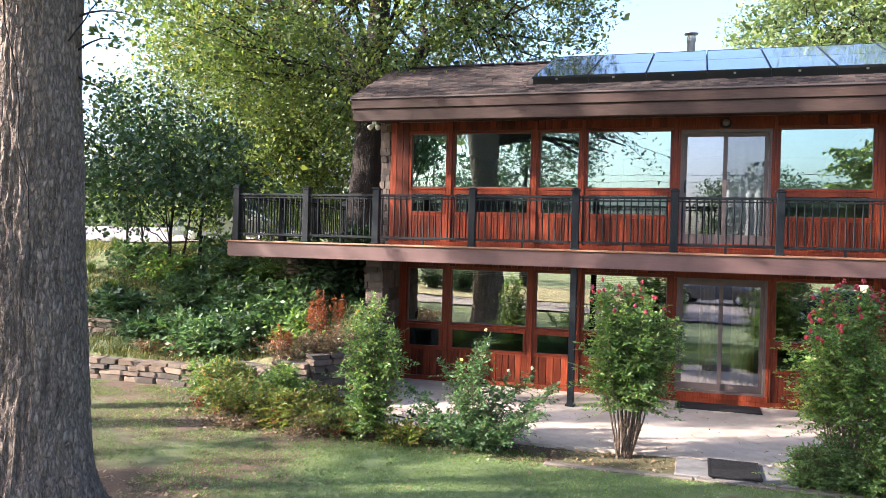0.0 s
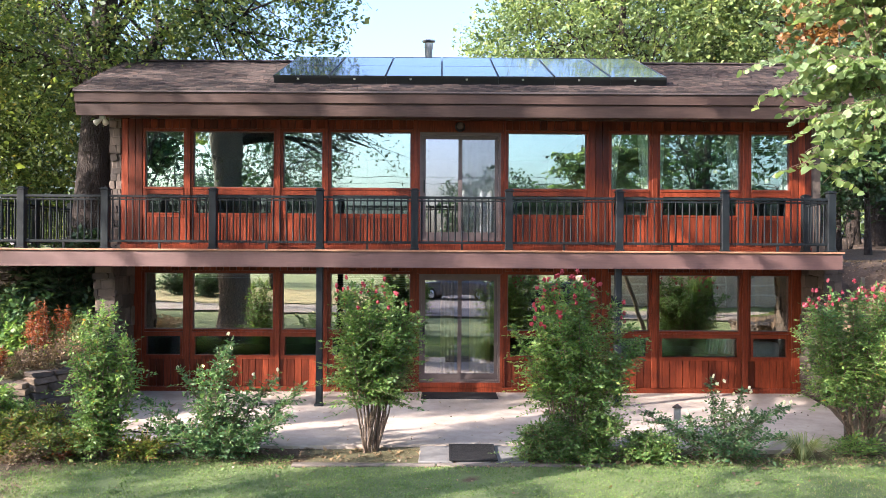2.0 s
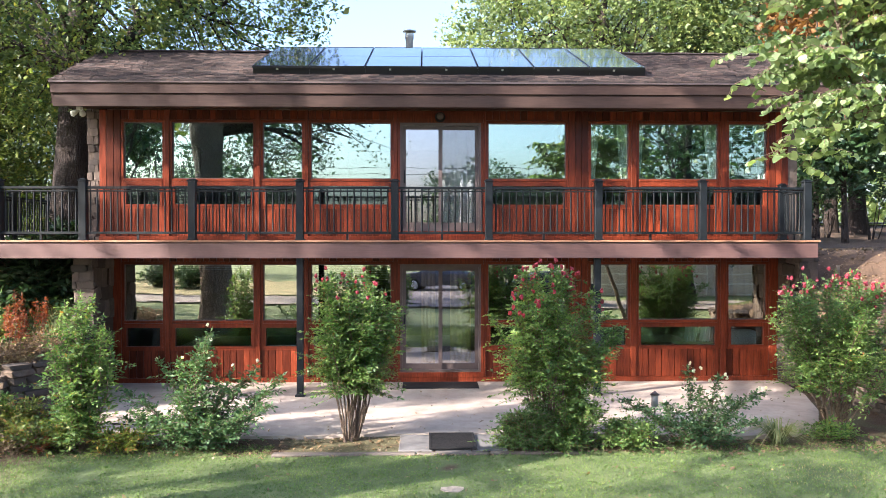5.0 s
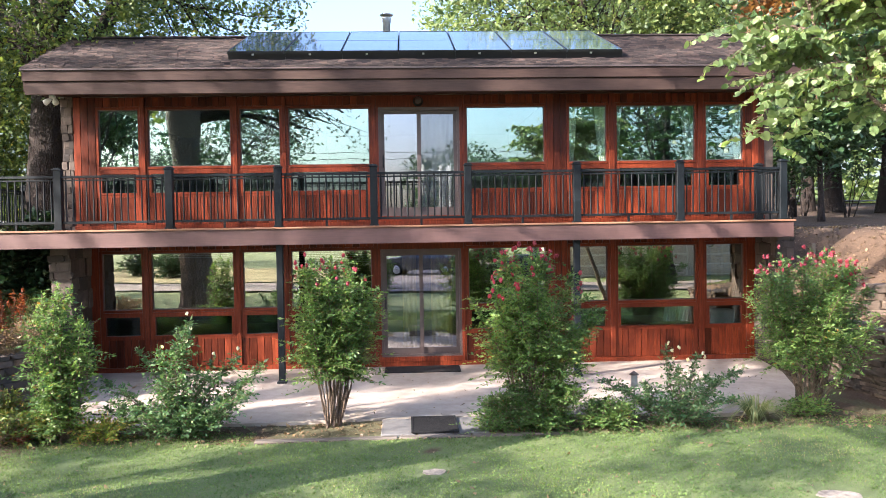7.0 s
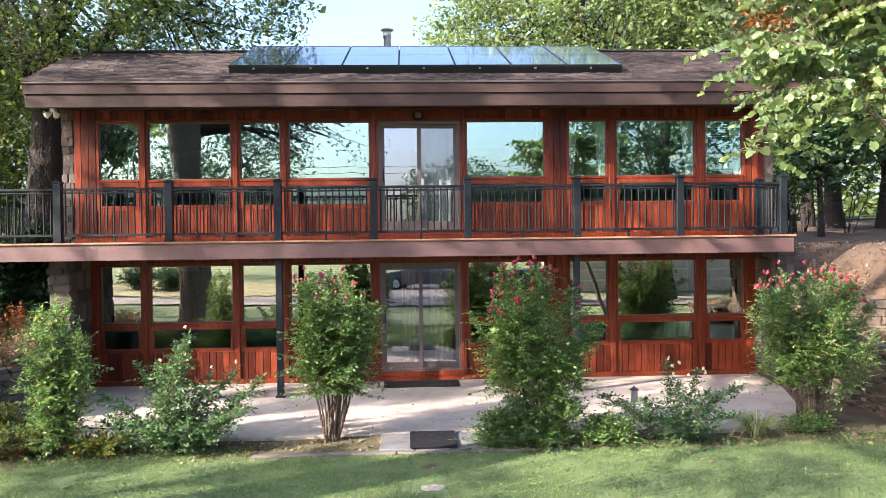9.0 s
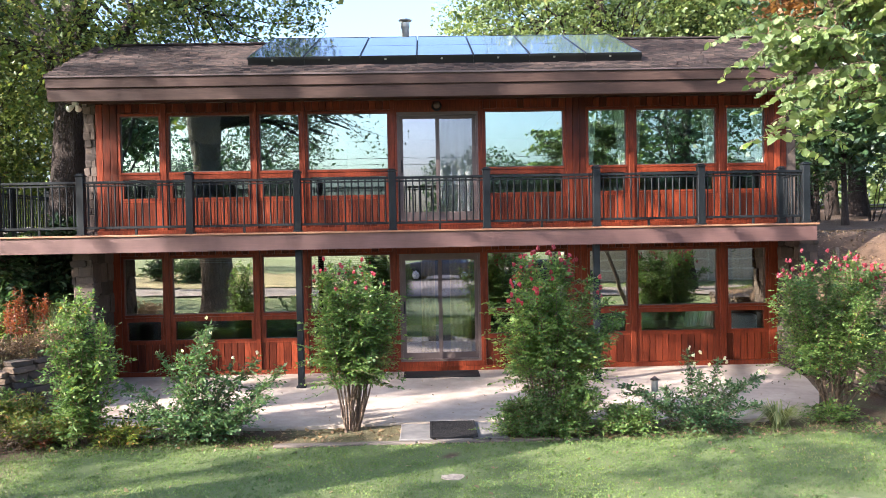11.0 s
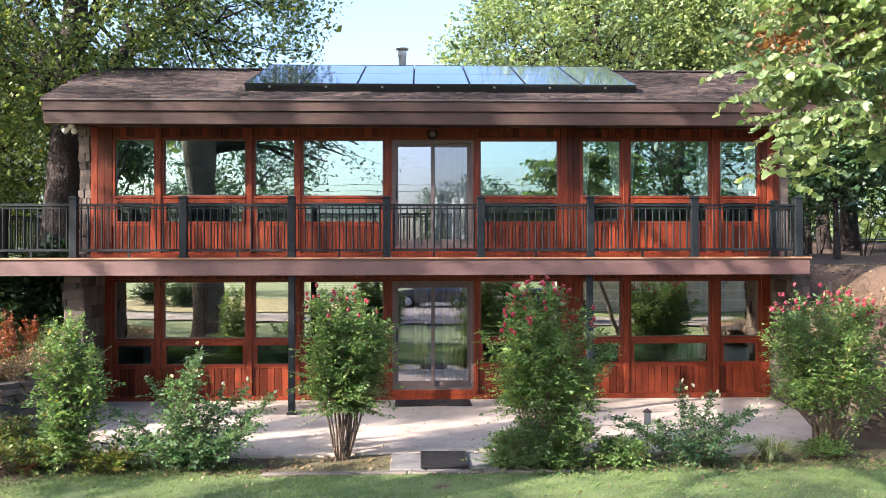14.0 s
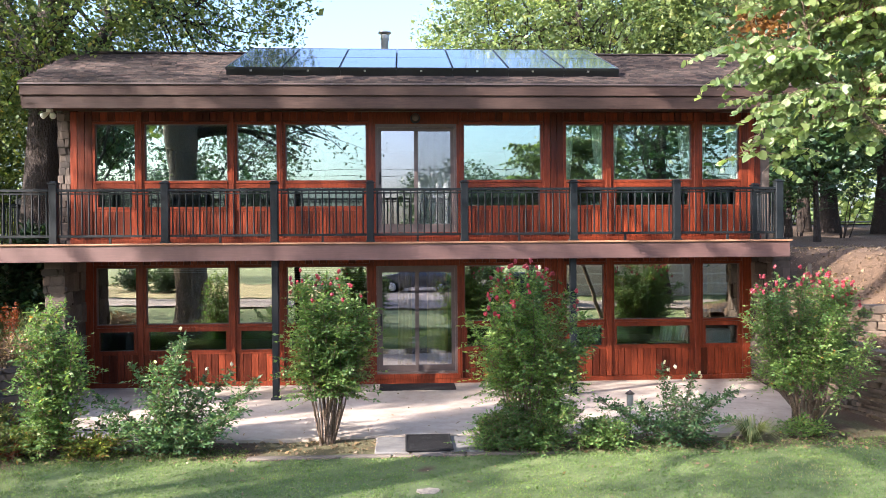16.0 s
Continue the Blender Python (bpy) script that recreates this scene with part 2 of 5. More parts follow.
SCREEN_GLASS = glass_material("screened_glass", (0.85, 0.84, 0.92), 0.12)
SCREEN = plain("grey_screen", (0.42, 0.40, 0.44), 0.8, 0.0, 0.1, 4)
OAK_BARK = bark_material("oak_bark", (0.05, 0.036, 0.028), (0.42, 0.32, 0.25), 1.5)
# bark with the shade on trunks and limbs put into its colour
SHADED_BARK = bark_material("shaded_bark", (0.010, 0.007, 0.006), (0.05, 0.033, 0.023), 1.25)
THIN_BARK = bark_material("thin_bark", (0.12, 0.08, 0.055), (0.34, 0.25, 0.18), 3.0)
OAK_LEAF = leaf_material("oak_leaf", (0.035, 0.078, 0.026), (0.175, 0.225, 0.06), (0.30, 0.25, 0.05), 0.08, 0.38)
# darker copy of the oak leaf: the crown's backlit shade put into the colour
SHADED_OAK_LEAF = leaf_material("shaded_oak_leaf", (0.02, 0.045, 0.016), (0.075, 0.105, 0.035), (0.14, 0.13, 0.04), 0.05, 0.12)
FAR_LEAF = leaf_material("far_tree_leaf", (0.06, 0.105, 0.042), (0.19, 0.245, 0.09), (0.2, 0.2, 0.07), 0.05, 0.38)
# green darkened for trees that stand in shade or against the light
SHADE_LEAF = leaf_material("shaded_leaf", (0.018, 0.048, 0.02), (0.05, 0.098, 0.036), (0.1, 0.12, 0.02), 0.04, 0.22)
RUSSET_LEAF = leaf_material("russet_leaf", (0.09, 0.05, 0.018), (0.22, 0.11, 0.04), (0.3, 0.15, 0.05), 0.2)
REDBUD_LEAF = leaf_material("redbud_leaf", (0.15, 0.22, 0.09), (0.29, 0.36, 0.165), (0.27, 0.29, 0.1), 0.05, 0.42)
MYRTLE_LEAF = leaf_material("myrtle_leaf", (0.06, 0.13, 0.04), (0.20, 0.30, 0.09), (0.28, 0.16, 0.04), 0.04, 0.42)
BLUE_LEAF = leaf_material("blue_green_leaf", (0.045, 0.105, 0.048), (0.13, 0.215, 0.095), (0.13, 0.17, 0.06), 0.05)
LIME_LEAF = leaf_material("lime_leaf", (0.07, 0.12, 0.025), (0.23, 0.27, 0.06), (0.34, 0.16, 0.06), 0.2)
RUST_LEAF = leaf_material("rust_leaf", (0.10, 0.028, 0.012), (0.25, 0.07, 0.027), (0.2, 0.11, 0.05), 0.2)
DRY_LEAF = leaf_material("dry_leaf", (0.13, 0.085, 0.05), (0.28, 0.19, 0.12), (0.3, 0.2, 0.1), 0.2, 0.15)
GRASS = leaf_material("grass_blade", (0.065, 0.115, 0.032), (0.18, 0.24, 0.072), (0.28, 0.22, 0.11), 0.05, 0.25)
CLOVER = leaf_material("clover_leaf", (0.10, 0.165, 0.055), (0.165, 0.245, 0.082), (0.22, 0.25, 0.085), 0.03, 0.22, 0.65)
WEED = leaf_material("bank_weed_blade", (0.05, 0.08, 0.025), (0.15, 0.165, 0.055), (0.33, 0.25, 0.11), 0.3, 0.2)
STRAW_GRASS = leaf_material("pale_grass_blade", (0.13, 0.18, 0.07), (0.30, 0.31, 0.16), (0.42, 0.34, 0.2), 0.2, 0.3)
for dull in (GRASS, CLOVER, WEED, STRAW_GRASS):
    dull.node_tree.nodes["Principled BSDF"].inputs["Specular IOR Level"].default_value = 0.15
RED_FLOWER = leaf_material("red_flower", (0.16, 0.004, 0.03), (0.29, 0.013, 0.052), (0.42, 0.07, 0.09), 0.1, 0.3)
WHITE_FLOWER = leaf_material("white_flower", (0.65, 0.65, 0.58), (0.8, 0.8, 0.75), (0.8, 0.75, 0.6), 0.1, 0.3)
POD = leaf_material("dry_pod", (0.10, 0.045, 0.025), (0.2, 0.09, 0.05), (0.2, 0.1, 0.05), 0.1, 0.1)

# ---- building helpers ----


def box(bm, x0, x1, y0, y1, z0, z1, bevel=0.0):
    r = bmesh.ops.create_cube(bm, size=1, matrix=Matrix.LocRotScale(((x0 + x1) / 2, (y0 + y1) / 2, (z0 + z1) / 2), None, (abs(x1 - x0), abs(y1 - y0), abs(z1 - z0))))
    if bevel:
        es = list({e for v in r["verts"] for e in v.link_edges})
        bmesh.ops.bevel(bm, geom=es, offset=bevel, segments=1, affect="EDGES")
    return bm


def boxes(*specs, bevel=0.0):
    bm = bmesh.new()
    for s in specs:
        box(bm, *s, bevel=bevel)
    return bm


def part(name, bm, mat, parent=None, label="", smooth=False):
    me = bpy.data.meshes.new(name)
    bm.to_mesh(me)
    bm.free()
    me.materials.append(mat)
    if smooth:
        me.shade_smooth()
    ob = new(name, me)
    ob.parent = parent
    if label:
        ob["label"] = label
    return ob


def thing(name, label, category, group="", kind="", at=(0, 0, 0)):
    ob = new(name)
    ob.location = at
    return tagged(ob, label, category, group, kind)


def piece(name, me, parent, m):
    ob = new(name, me)
    ob.parent = parent
    ob.matrix_basis = m
    return ob


def tube(points, radii, sides=8, wob=0.0, seed=0):
    """Vertices and quads of a bent tapered tube."""
    pts = np.array(points, float)
    n = len(pts)
    d = np.gradient(pts, axis=0)
    d /= np.linalg.norm(d, axis=1)[:, None] + 1e-9
    ref = np.where(np.abs(d[:, 2:3]) > 0.9, np.array([[1.0, 0, 0]]), np.array([[0, 0, 1.0]]))
    u = np.cross(d, ref)
    u /= np.linalg.norm(u, axis=1)[:, None] + 1e-9
    w = np.cross(d, u)
    a = np.linspace(0, 2 * np.pi, sides, endpoint=False)
    r = np.array(radii, float)[:, None] * np.ones((1, sides))
    v = pts[:, None, :] + r[:, :, None] * (np.cos(a)[None, :, None] * u[:, None, :] + np.sin(a)[None, :, None] * w[:, None, :])
    v = v.reshape(-1, 3)
    i, j = np.meshgrid(np.arange(n - 1), np.arange(sides), indexing="ij")
    k = (j + 1) % sides
    f = np.stack([i * sides + j, i * sides + k, (i + 1) * sides + k, (i + 1) * sides + j], -1).reshape(-1, 4)
    return v, f


def mesh_from(name, groups, mat, parent=None, label="", smooth=True):
    """One mesh out of many (vertices, quads) groups."""
    vs, fs, o = [], [], 0
    for v, f in groups:
        vs.append(v)
        fs.append(f + o)
        o += len(v)
    v, f = np.concatenate(vs), np.concatenate(fs)
    me = bpy.data.meshes.new(name)
    k = f.shape[1]
    me.vertices.add(len(v))
    me.vertices.foreach_set("co", v.astype(np.float32).ravel())
    me.loops.add(f.size)
    me.loops.foreach_set("vertex_index", f.astype(np.int32).ravel())
    me.polygons.add(len(f))
    me.polygons.foreach_set("loop_start", np.arange(0, f.size, k, dtype=np.int32))
    me.update(calc_edges=True)
    if smooth:
        me.shade_smooth()
    me.materials.append(mat)
    ob = new(name, me)
    ob.parent = parent
    if label:
        ob["label"] = label
    return ob


def leaves_at(rng, centres, size, droop=0.25, shape=0.55, up=0.5, vary=0.35):
    """A pointed, slightly folded leaf at each centre: two triangles on either side of the midrib."""
    n = len(centres)
    a = rng.uniform(0, 2 * np.pi, n)
    el = rng.normal(-droop, 0.5, n)
    along = np.stack([np.cos(a) * np.cos(el), np.sin(a) * np.cos(el), np.sin(el)], 1)
    normal = rng.normal(0, 1, (n, 3)) * 0.75 + np.array([0, 0, up])
    side = np.cross(along, normal)
    side /= np.linalg.norm(side, axis=1)[:, None] + 1e-9
    lift = np.cross(side, along)
    s = size * np.exp(rng.normal(0, vary, n))[:, None]
    c = np.asarray(centres)
    base, tip = c - along * s * 0.5, c + along * s * 0.5
    fold = lift * s * 0.10
    mid = c - along * s * 0.08
    l, r = mid + side * s * shape * 0.5 + fold, mid - side * s * shape * 0.5 + fold
    v = np.stack([base, r, tip, l], 1).reshape(-1, 3)
    f = np.arange(4 * n).reshape(n, 4)
    return v, f


def leaves_on(rng, at, along, size, shape=0.5, vary=0.2, up=0.9):
    """A pointed, folded leaf that grows from each point in the given direction."""
    n = len(at)
    along = along / (np.linalg.norm(along, axis=1)[:, None] + 1e-9)
    side = np.cross(along, rng.normal(0, 0.5, (n, 3)) + np.array([0, 0, up]))
    side /= np.linalg.norm(side, axis=1)[:, None] + 1e-9
    lift = np.cross(side, along)
    s = size * np.exp(rng.normal(0, vary, n))[:, None]
    mid = at + along * s * 0.45 + lift * s * 0.1
    v = np.stack([at, mid - side * s * shape * 0.5, at + along * s, mid + side * s * shape * 0.5], 1).reshape(-1, 3)
    return v, np.arange(4 * n).reshape(n, 4)


def twig_leaves(rng, line, gap, first=0.1):
    """Places and directions of leaves set in pairs along a twig, with one at its tip."""
    line = np.asarray(line, float)
    seg = np.linalg.norm(np.diff(line, axis=0), axis=1)
    run = np.concatenate([[0], np.cumsum(seg)])
    n = max(3, int(run[-1] * (1 - first) / gap))
    s = np.linspace(first, 1, n) * run[-1] + rng.normal(0, gap * 0.2, n)
    at = np.stack([np.interp(s, run, line[:, k]) for k in range(3)], 1)
    d = np.stack([np.interp(s, run, np.gradient(line[:, k])) for k in range(3)], 1)
    d /= np.linalg.norm(d, axis=1)[:, None] + 1e-9
    w = np.cross(d, rng.normal(0, 0.35, 3) + np.array([0, 0, 1.0]))
    w /= np.linalg.norm(w, axis=1)[:, None] + 1e-9
    w *= np.where(np.arange(n) % 2, 1.0, -1.0)[:, None]
    out = d * 0.6 + w * 0.85 + rng.normal(0, 0.28, (n, 3))
    out[-1] = d[-1]
    return at, out


def heart_leaves_at(rng, centres, size, droop=0.6):
    """A broad heart-shaped leaf at each centre, one eight-sided face."""
    n = len(centres)
    a = rng.uniform(0, 2 * np.pi, n)
    el = rng.normal(-droop, 0.4, n)
    along = np.stack([np.cos(a) * np.cos(el), np.sin(a) * np.cos(el), np.sin(el)], 1)
    side = np.cross(along, rng.normal(0, 1, (n, 3)) * 0.55 + np.array([0, 0, 1.0]))
    side /= np.linalg.norm(side, axis=1)[:, None] + 1e-9
    lift = np.cross(side, along)
    s = size * np.exp(rng.normal(0, 0.2, n))[:, None]
    c = np.asarray(centres)
    v = [c + (along * u + side * w + lift * h) * s for u, w, h in ((-0.40, 0, 0), (-0.42, 0.26, 0.05), (-0.12, 0.46, 0.09), (0.24, 0.34, 0.06), (0.54, 0, -0.06), (0.24, -0.34, 0.06), (-0.12, -0.46, 0.09), (-0.42, -0.26, 0.05))]
    return np.stack(v, 1).reshape(-1, 3), np.arange(8 * n).reshape(n, 8)


def bend(rng, a, b, sag=0.0, wob=0.1, n=6):
    a, b = np.array(a, float), np.array(b, float)
    t = np.linspace(0, 1, n)[:, None]
    d = np.linalg.norm(b - a)
    p = a + (b - a) * t
    p += rng.normal(0, wob * d * 0.5, 3) * np.sin(np.pi * t)
    p += rng.normal(0, wob * d * 0.16, (n, 3)) * np.sin(np.pi * t)
    p[:, 2] += sag * d * np.sin(np.pi * t[:, 0])
    return p


def tree(name, label, base, height, radius, crown, spread, limbs, clumps, per, leaf, bark, leafmat, seed, lean=(0, 0), trunk_sides=12, clump=0.55, inside=0.35, droop=0.25, shape=0.55, extra=None, low=0.0, heart=False):
    """A broadleaf tree: trunk, limbs and twigs, with leaves in clumps on the twigs' ends.
    crown: centre of the crown; spread: its half axes."""
    rng = np.random.default_rng(seed)
    root = thing(name, label, "tree", at=base)
    base = np.array(base, float)
    crown, spread = np.array(crown, float) - base, np.array(spread, float)
    top = np.array([lean[0], lean[1], height])
    spine = bend(rng, (0, 0, -0.3), top, 0, 0.03, 10)
    hs = np.linspace(0, 1, 10)
    wood_parts = [tube(spine, radius * (1 - 0.75 * hs) * (1 + 0.5 * np.exp(-hs * 14)), trunk_sides)]
    tips, starts = [], []
    for i in range(limbs):
        u = rng.normal(0, 1, 3)
        u /= np.linalg.norm(u)
        if low and u[2] < -low:
            u[2] *= -1
        end = crown + u * spread * rng.uniform(0.55, 0.9)
        k = rng.uniform(0.35, 0.95)
        st = spine[min(9, int(k * 9))]
        p = bend(rng, st, end, 0.08, 0.16, 7)
        r0 = radius * rng.uniform(0.16, 0.34)
        wood_parts.append(tube(p, np.linspace(r0, r0 * 0.15, 7), 6))
        starts.append(p)
    for i in range(clumps):
        u = rng.normal(0, 1, 3)
        u /= np.linalg.norm(u)
        end = crown + u * spread * (rng.uniform(inside ** 3, 1.0) ** (1 / 3))
        tips.append(end)
        if i % 2 == 0:
            near = min(starts, key=lambda q: np.linalg.norm(q[4] - end))
            p = bend(rng, near[3 + i % 3], end, 0.05, 0.15, 5)
            r0 = radius * 0.07 + 0.008
            wood_parts.append(tube(p, np.linspace(r0, 0.004, 5), 4))
    mesh_from("trunk", wood_parts, bark, root)
    cl = np.array(tips)
    size = clump * np.exp(rng.normal(0, 0.3, (len(cl), 1)))
    c = np.repeat(cl, per, 0) + np.clip(rng.normal(0, 0.9, (len(cl) * per, 3)), -1.5, 1.5) * np.repeat(size, per, 0) * np.array([1, 1, 0.6])
    mesh_from("crown", [heart_leaves_at(rng, c, leaf, droop) if heart else leaves_at(rng, c, leaf, droop, shape)], leafmat, root, smooth=False)
    if extra:
        mat, lab, share = extra
        pick = c[rng.random(len(c)) < share] + rng.normal(0, 0.15, 3)
        mesh_from("seed_pod", [leaves_at(rng, pick, leaf, 0.6, 0.3)], mat, root, lab, smooth=False)["kind"] = "stuff"
    return root


def shrub(name, label, at, stems, leafmat, seed, leaf=0.06, per=55, stem_r=0.012, flowers=None, bark=None, category="shrub", shape=0.5, start=0.25, side=0.3, single=False):
    """Stems given as (dx, dy, height) of their tips fan out from the ground; leaves sit in pairs along each stem's side twigs."""
    rng = np.random.default_rng(seed)
    root = thing(name, label, category, at=at)
    woods, pos, way, heads = [], [], [], []
    gap = leaf * 0.42
    for dx, dy, h in stems:
        foot = np.array([dx * 0.12 + rng.normal(0, 0.03), dy * 0.12 + rng.normal(0, 0.03), -0.05])
        tip = np.array([dx, dy, h])
        p = bend(rng, foot, tip, 0.06, 0.08, 9)
        woods.append([tube(p, np.linspace(stem_r, 0.003, 9), 5)])
        heads.append(tip)
        a, d = twig_leaves(rng, p[5:], gap, 0.0)
        pos.append(a)
        way.append(d)
        out = np.array([dx, dy, 0.0]) / (math.hypot(dx, dy) + 0.05)
        for k in range(max(6, int(np.linalg.norm(tip - foot) * per / 12))):
            t = rng.uniform(start, 1.0)
            f = t * 8
            i = min(7, int(f))
            a = p[i] + (p[i + 1] - p[i]) * (f - i)
            b = a + (rng.normal(0, 1, 3) * np.array([1, 1, 0.5]) + out * 0.25 + np.array([0, 0, 0.35])) * side * (1.2 - t)
            q = bend(rng, a, b, 0.08, 0.12, 4)
            if k % 2 == 0:
                woods[-1].append(tube(q, np.linspace(0.004, 0.0015, 4), 3))
            a, d = twig_leaves(rng, q, gap)
            pos.append(a)
            way.append(d)
    if single:
        for w in woods:
            mesh_from("stem", w, bark or THIN_BARK, root)
    else:
        mesh_from("stem", [g for w in woods for g in w], bark or THIN_BARK, root)["kind"] = "stuff"
    c, d = np.concatenate(pos), np.concatenate(way)
    ok = c[:, 2] > 0.02
    mesh_from("foliage", [leaves_on(rng, c[ok], d[ok], leaf, shape)], leafmat, root, smooth=False)
    if flowers:
        mat, count, size, lab = flowers
        top = sorted(heads, key=lambda h: -h[2])[:max(4, len(heads) * 3 // 5)]
        for i in range(count):
            h = top[i % len(top)] + np.clip(rng.normal(0, 0.08, 3), -0.14, 0.14) + np.array([0, 0, 0.05 - 0.05 * (i // len(top))])
            bm = bmesh.new()
            bmesh.ops.create_icosphere(bm, subdivisions=2, radius=size * 0.5)
            for v in bm.verts:
                v.co = Vector((v.co.x, v.co.y, v.co.z * 1.35)) * rng.uniform(0.35, 1.3) + Vector(h)
            part("flower", bm, mat, root, lab)
    return root


def fan(rng, n, rx, ry, h0, h1, power=0.7):
    out = []
    for i in range(n):
        a = 2 * math.pi * (i + rng.uniform(-0.3, 0.3)) / n * 2.4
        r = rng.uniform(0.15, 1.0) ** power
        out.append((rx * r * math.cos(a), ry * r * math.sin(a), h1 - (h1 - h0) * r ** 2 * rng.uniform(0.6, 1.1)))
    return out


# ---- ground ----
Z0 = -0.26


def smooth01(v):
    v = min(1.0, max(0.0, v))
    return v * v * (3 - 2 * v)


def left_wall_y(x):
    return -2.45 - 0.75 * smooth01((x + 9.0) / 2.0)


def right_wall_x(y):
    return 6.98 + max(0.0, -1.5 - y) * 0.2


def height(x, y):
    h = Z0 - 0.05 + 0.035 * noise.noise((x * 0.6, y * 0.6, 0)) + 0.012 * noise.noise((x * 2.5, y * 2.5, 3))
    if x < -6.62:
        d = y - left_wall_y(x)
        if d > 0:
            return 0.12 + 0.3 * smooth01((x + 9.5) / 2.5) * (1 - smooth01(d / 3)) + 2.1 * smooth01(d / 4.5) + 0.035 * min(26, max(0, y - 7)) + 0.08 * noise.noise((x, y, 1))
    elif x > 6.8:
        d = x - right_wall_x(y)
        if d > 0 and y > -9:
            top = 0.85 + 1.5 * smooth01((d * 0.7 + max(0, y + 3) * 0.8) / 3.2) + 0.055 * min(18, max(0, y - 4)) + 0.06 * noise.noise((x, y, 1))
            return h + (top - h) * smooth01((y + 9) / 4)
    elif y > 7.2:
        return 2.2
    elif y > -1.0:
        return Z0 - 0.15
    return h


xs = np.unique(np.concatenate([[-600, -300, -150, -80, -55, -40, -32, -26, -22, -19], np.arange(-17, 17.01, 0.25), [19, 22, 26, 32, 40, 55, 80, 150, 300, 600], [-6.6, -6.64, 6.79, 6.82]]))
ys = np.unique(np.concatenate([[-600, -300, -150, -80, -55, -40, -30, -24, -20, -17, -15, -13, -12, -11], np.arange(-10, 9.01, 0.25), [11, 14, 18, 24, 32, 45, 65, 100, 200, 600]]))
verts = [(x, y, height(x, y)) for y in ys for x in xs]
nx = len(xs)
faces = [(j * nx + i, j * nx + i + 1, (j + 1) * nx + i + 1, (j + 1) * nx + i) for j in range(len(ys) - 1) for i in range(nx - 1)]
me = bpy.data.meshes.new("ground")
me.from_pydata(verts, [], faces)
me.shade_smooth()
soil = me.color_attributes.new("soil", "FLOAT_COLOR", "POINT")
for i, (x, y, z) in enumerate(verts):
    v = 0.0
    if x > 6.8 and y > -8:
        v = 0.9
    if y > -5.1 and abs(x) < 7:
        v = 0.62
    if x < -6.6 and y > left_wall_y(x) - 0.3:
        v = 0.45
    if (x + 6.9) ** 2 + (y + 9.2) ** 2 < 3:
        v = 0.75
    if x < -3.5 and -9.5 < y < -2.5:
        v = max(v, smooth01((-3.5 - x) / 2.5) * (0.56 + 0.35 * noise.noise((x * 0.8, y * 0.8, 5)) + 0.12 * smooth01((y + 5.5))))
    for px, py, pr in ((0.0, -5.75, 0.2),):
        if (x - px) ** 2 + (y - py) ** 2 < pr * pr:
            v = 0.9
    soil.data[i].color = (v, v, v, 1)
me.materials.append(GROUND)
ground = tagged(new("ground", me), "green lawn and banks of bare soil round the house", "ground", kind="structure")

# patio slab with a rounded right front
bm = bmesh.new()
edge = [(-6.55, -0.0), (-6.3, -1.6), (-6.15, -2.7), (-5.7, -3.7), (-5.0, -4.25), (-3, -4.33), (0, -4.2), (2.4, -4.28), (4.3, -4.45), (5.1, -4.35), (5.7, -3.8), (6.2, -2.8), (6.6, -1.5), (6.8, 0.0)]
top = [bm.verts.new((x, y, Z0 + 0.012 - 0.004 * abs(y))) for x, y in edge]
face = bm.faces.new(top)
if face.normal.z < 0:
    face.normal_flip()
ext = bmesh.ops.extrude_face_region(bm, geom=[face])
for v in ext["geom"]:
    if isinstance(v, bmesh.types.BMVert):
        v.co.z -= 0.25
bmesh.ops.recalc_face_normals(bm, faces=bm.faces)
bmesh.ops.triangulate(bm, faces=bm.faces)
patio = part("patio", bm, CONCRETE)
tagged(patio, "pale concrete patio slab with light stains", "patio", kind="structure")

# the road behind and the parking lot beyond the trees
def flat_strip(name, line, width, mat, label, lift=0.02):
    bm = bmesh.new()
    rows = []
    for i, (x, y) in enumerate(line):
        a, b = line[max(0, i - 1)], line[min(len(line) - 1, i + 1)]
        d = Vector((b[0] - a[0], b[1] - a[1])).normalized()
        n = Vector((-d.y, d.x)) * width / 2
        rows.append([bm.verts.new((x + n.x * s, y + n.y * s, height(x + n.x * s, y + n.y * s) + lift + 0.05)) for s in (-1, -0.5, 0, 0.5, 1)])
    for p, q in zip(rows, rows[1:]):
        for k in range(4):
            bm.faces.new((p[k], q[k], q[k + 1], p[k + 1]))
    bmesh.ops.recalc_face_normals(bm, faces=bm.faces)
    for f in bm.faces:
        if f.normal.z < 0:
            f.normal_flip()
    return tagged(part(name, bm, mat), label, "road", kind="structure")


flat_strip("road", [(-60, -30), (-25, -26), (-10, -22.5), (2, -19.5), (14, -18.5), (30, -21), (60, -30)], 4.5, ASPHALT, "pale asphalt road across the lawn")
flat_strip("driveway", [(1.0, -19.0), (1.6, -30), (1.0, -52)], 9, ASPHALT, "pale paved forecourt across the road", 0.035)
flat_strip("verge", [(-58, -38), (-25, -36.5), (-12, -33.2), (-3.2, -31.5)], 14, DRY_LAWN, "straw-coloured dry lawn across the road", 0.01)
flat_strip("parking_lot", [(-110, 30), (-60, 24), (-18, 20)], 24, ASPHALT, "sunlit pale parking lot beyond the trees", 0.05)
flat_strip("back_road", [(15, 24), (30, 22), (70, 20)], 5, ASPHALT, "pale road behind the trees", 0.05)

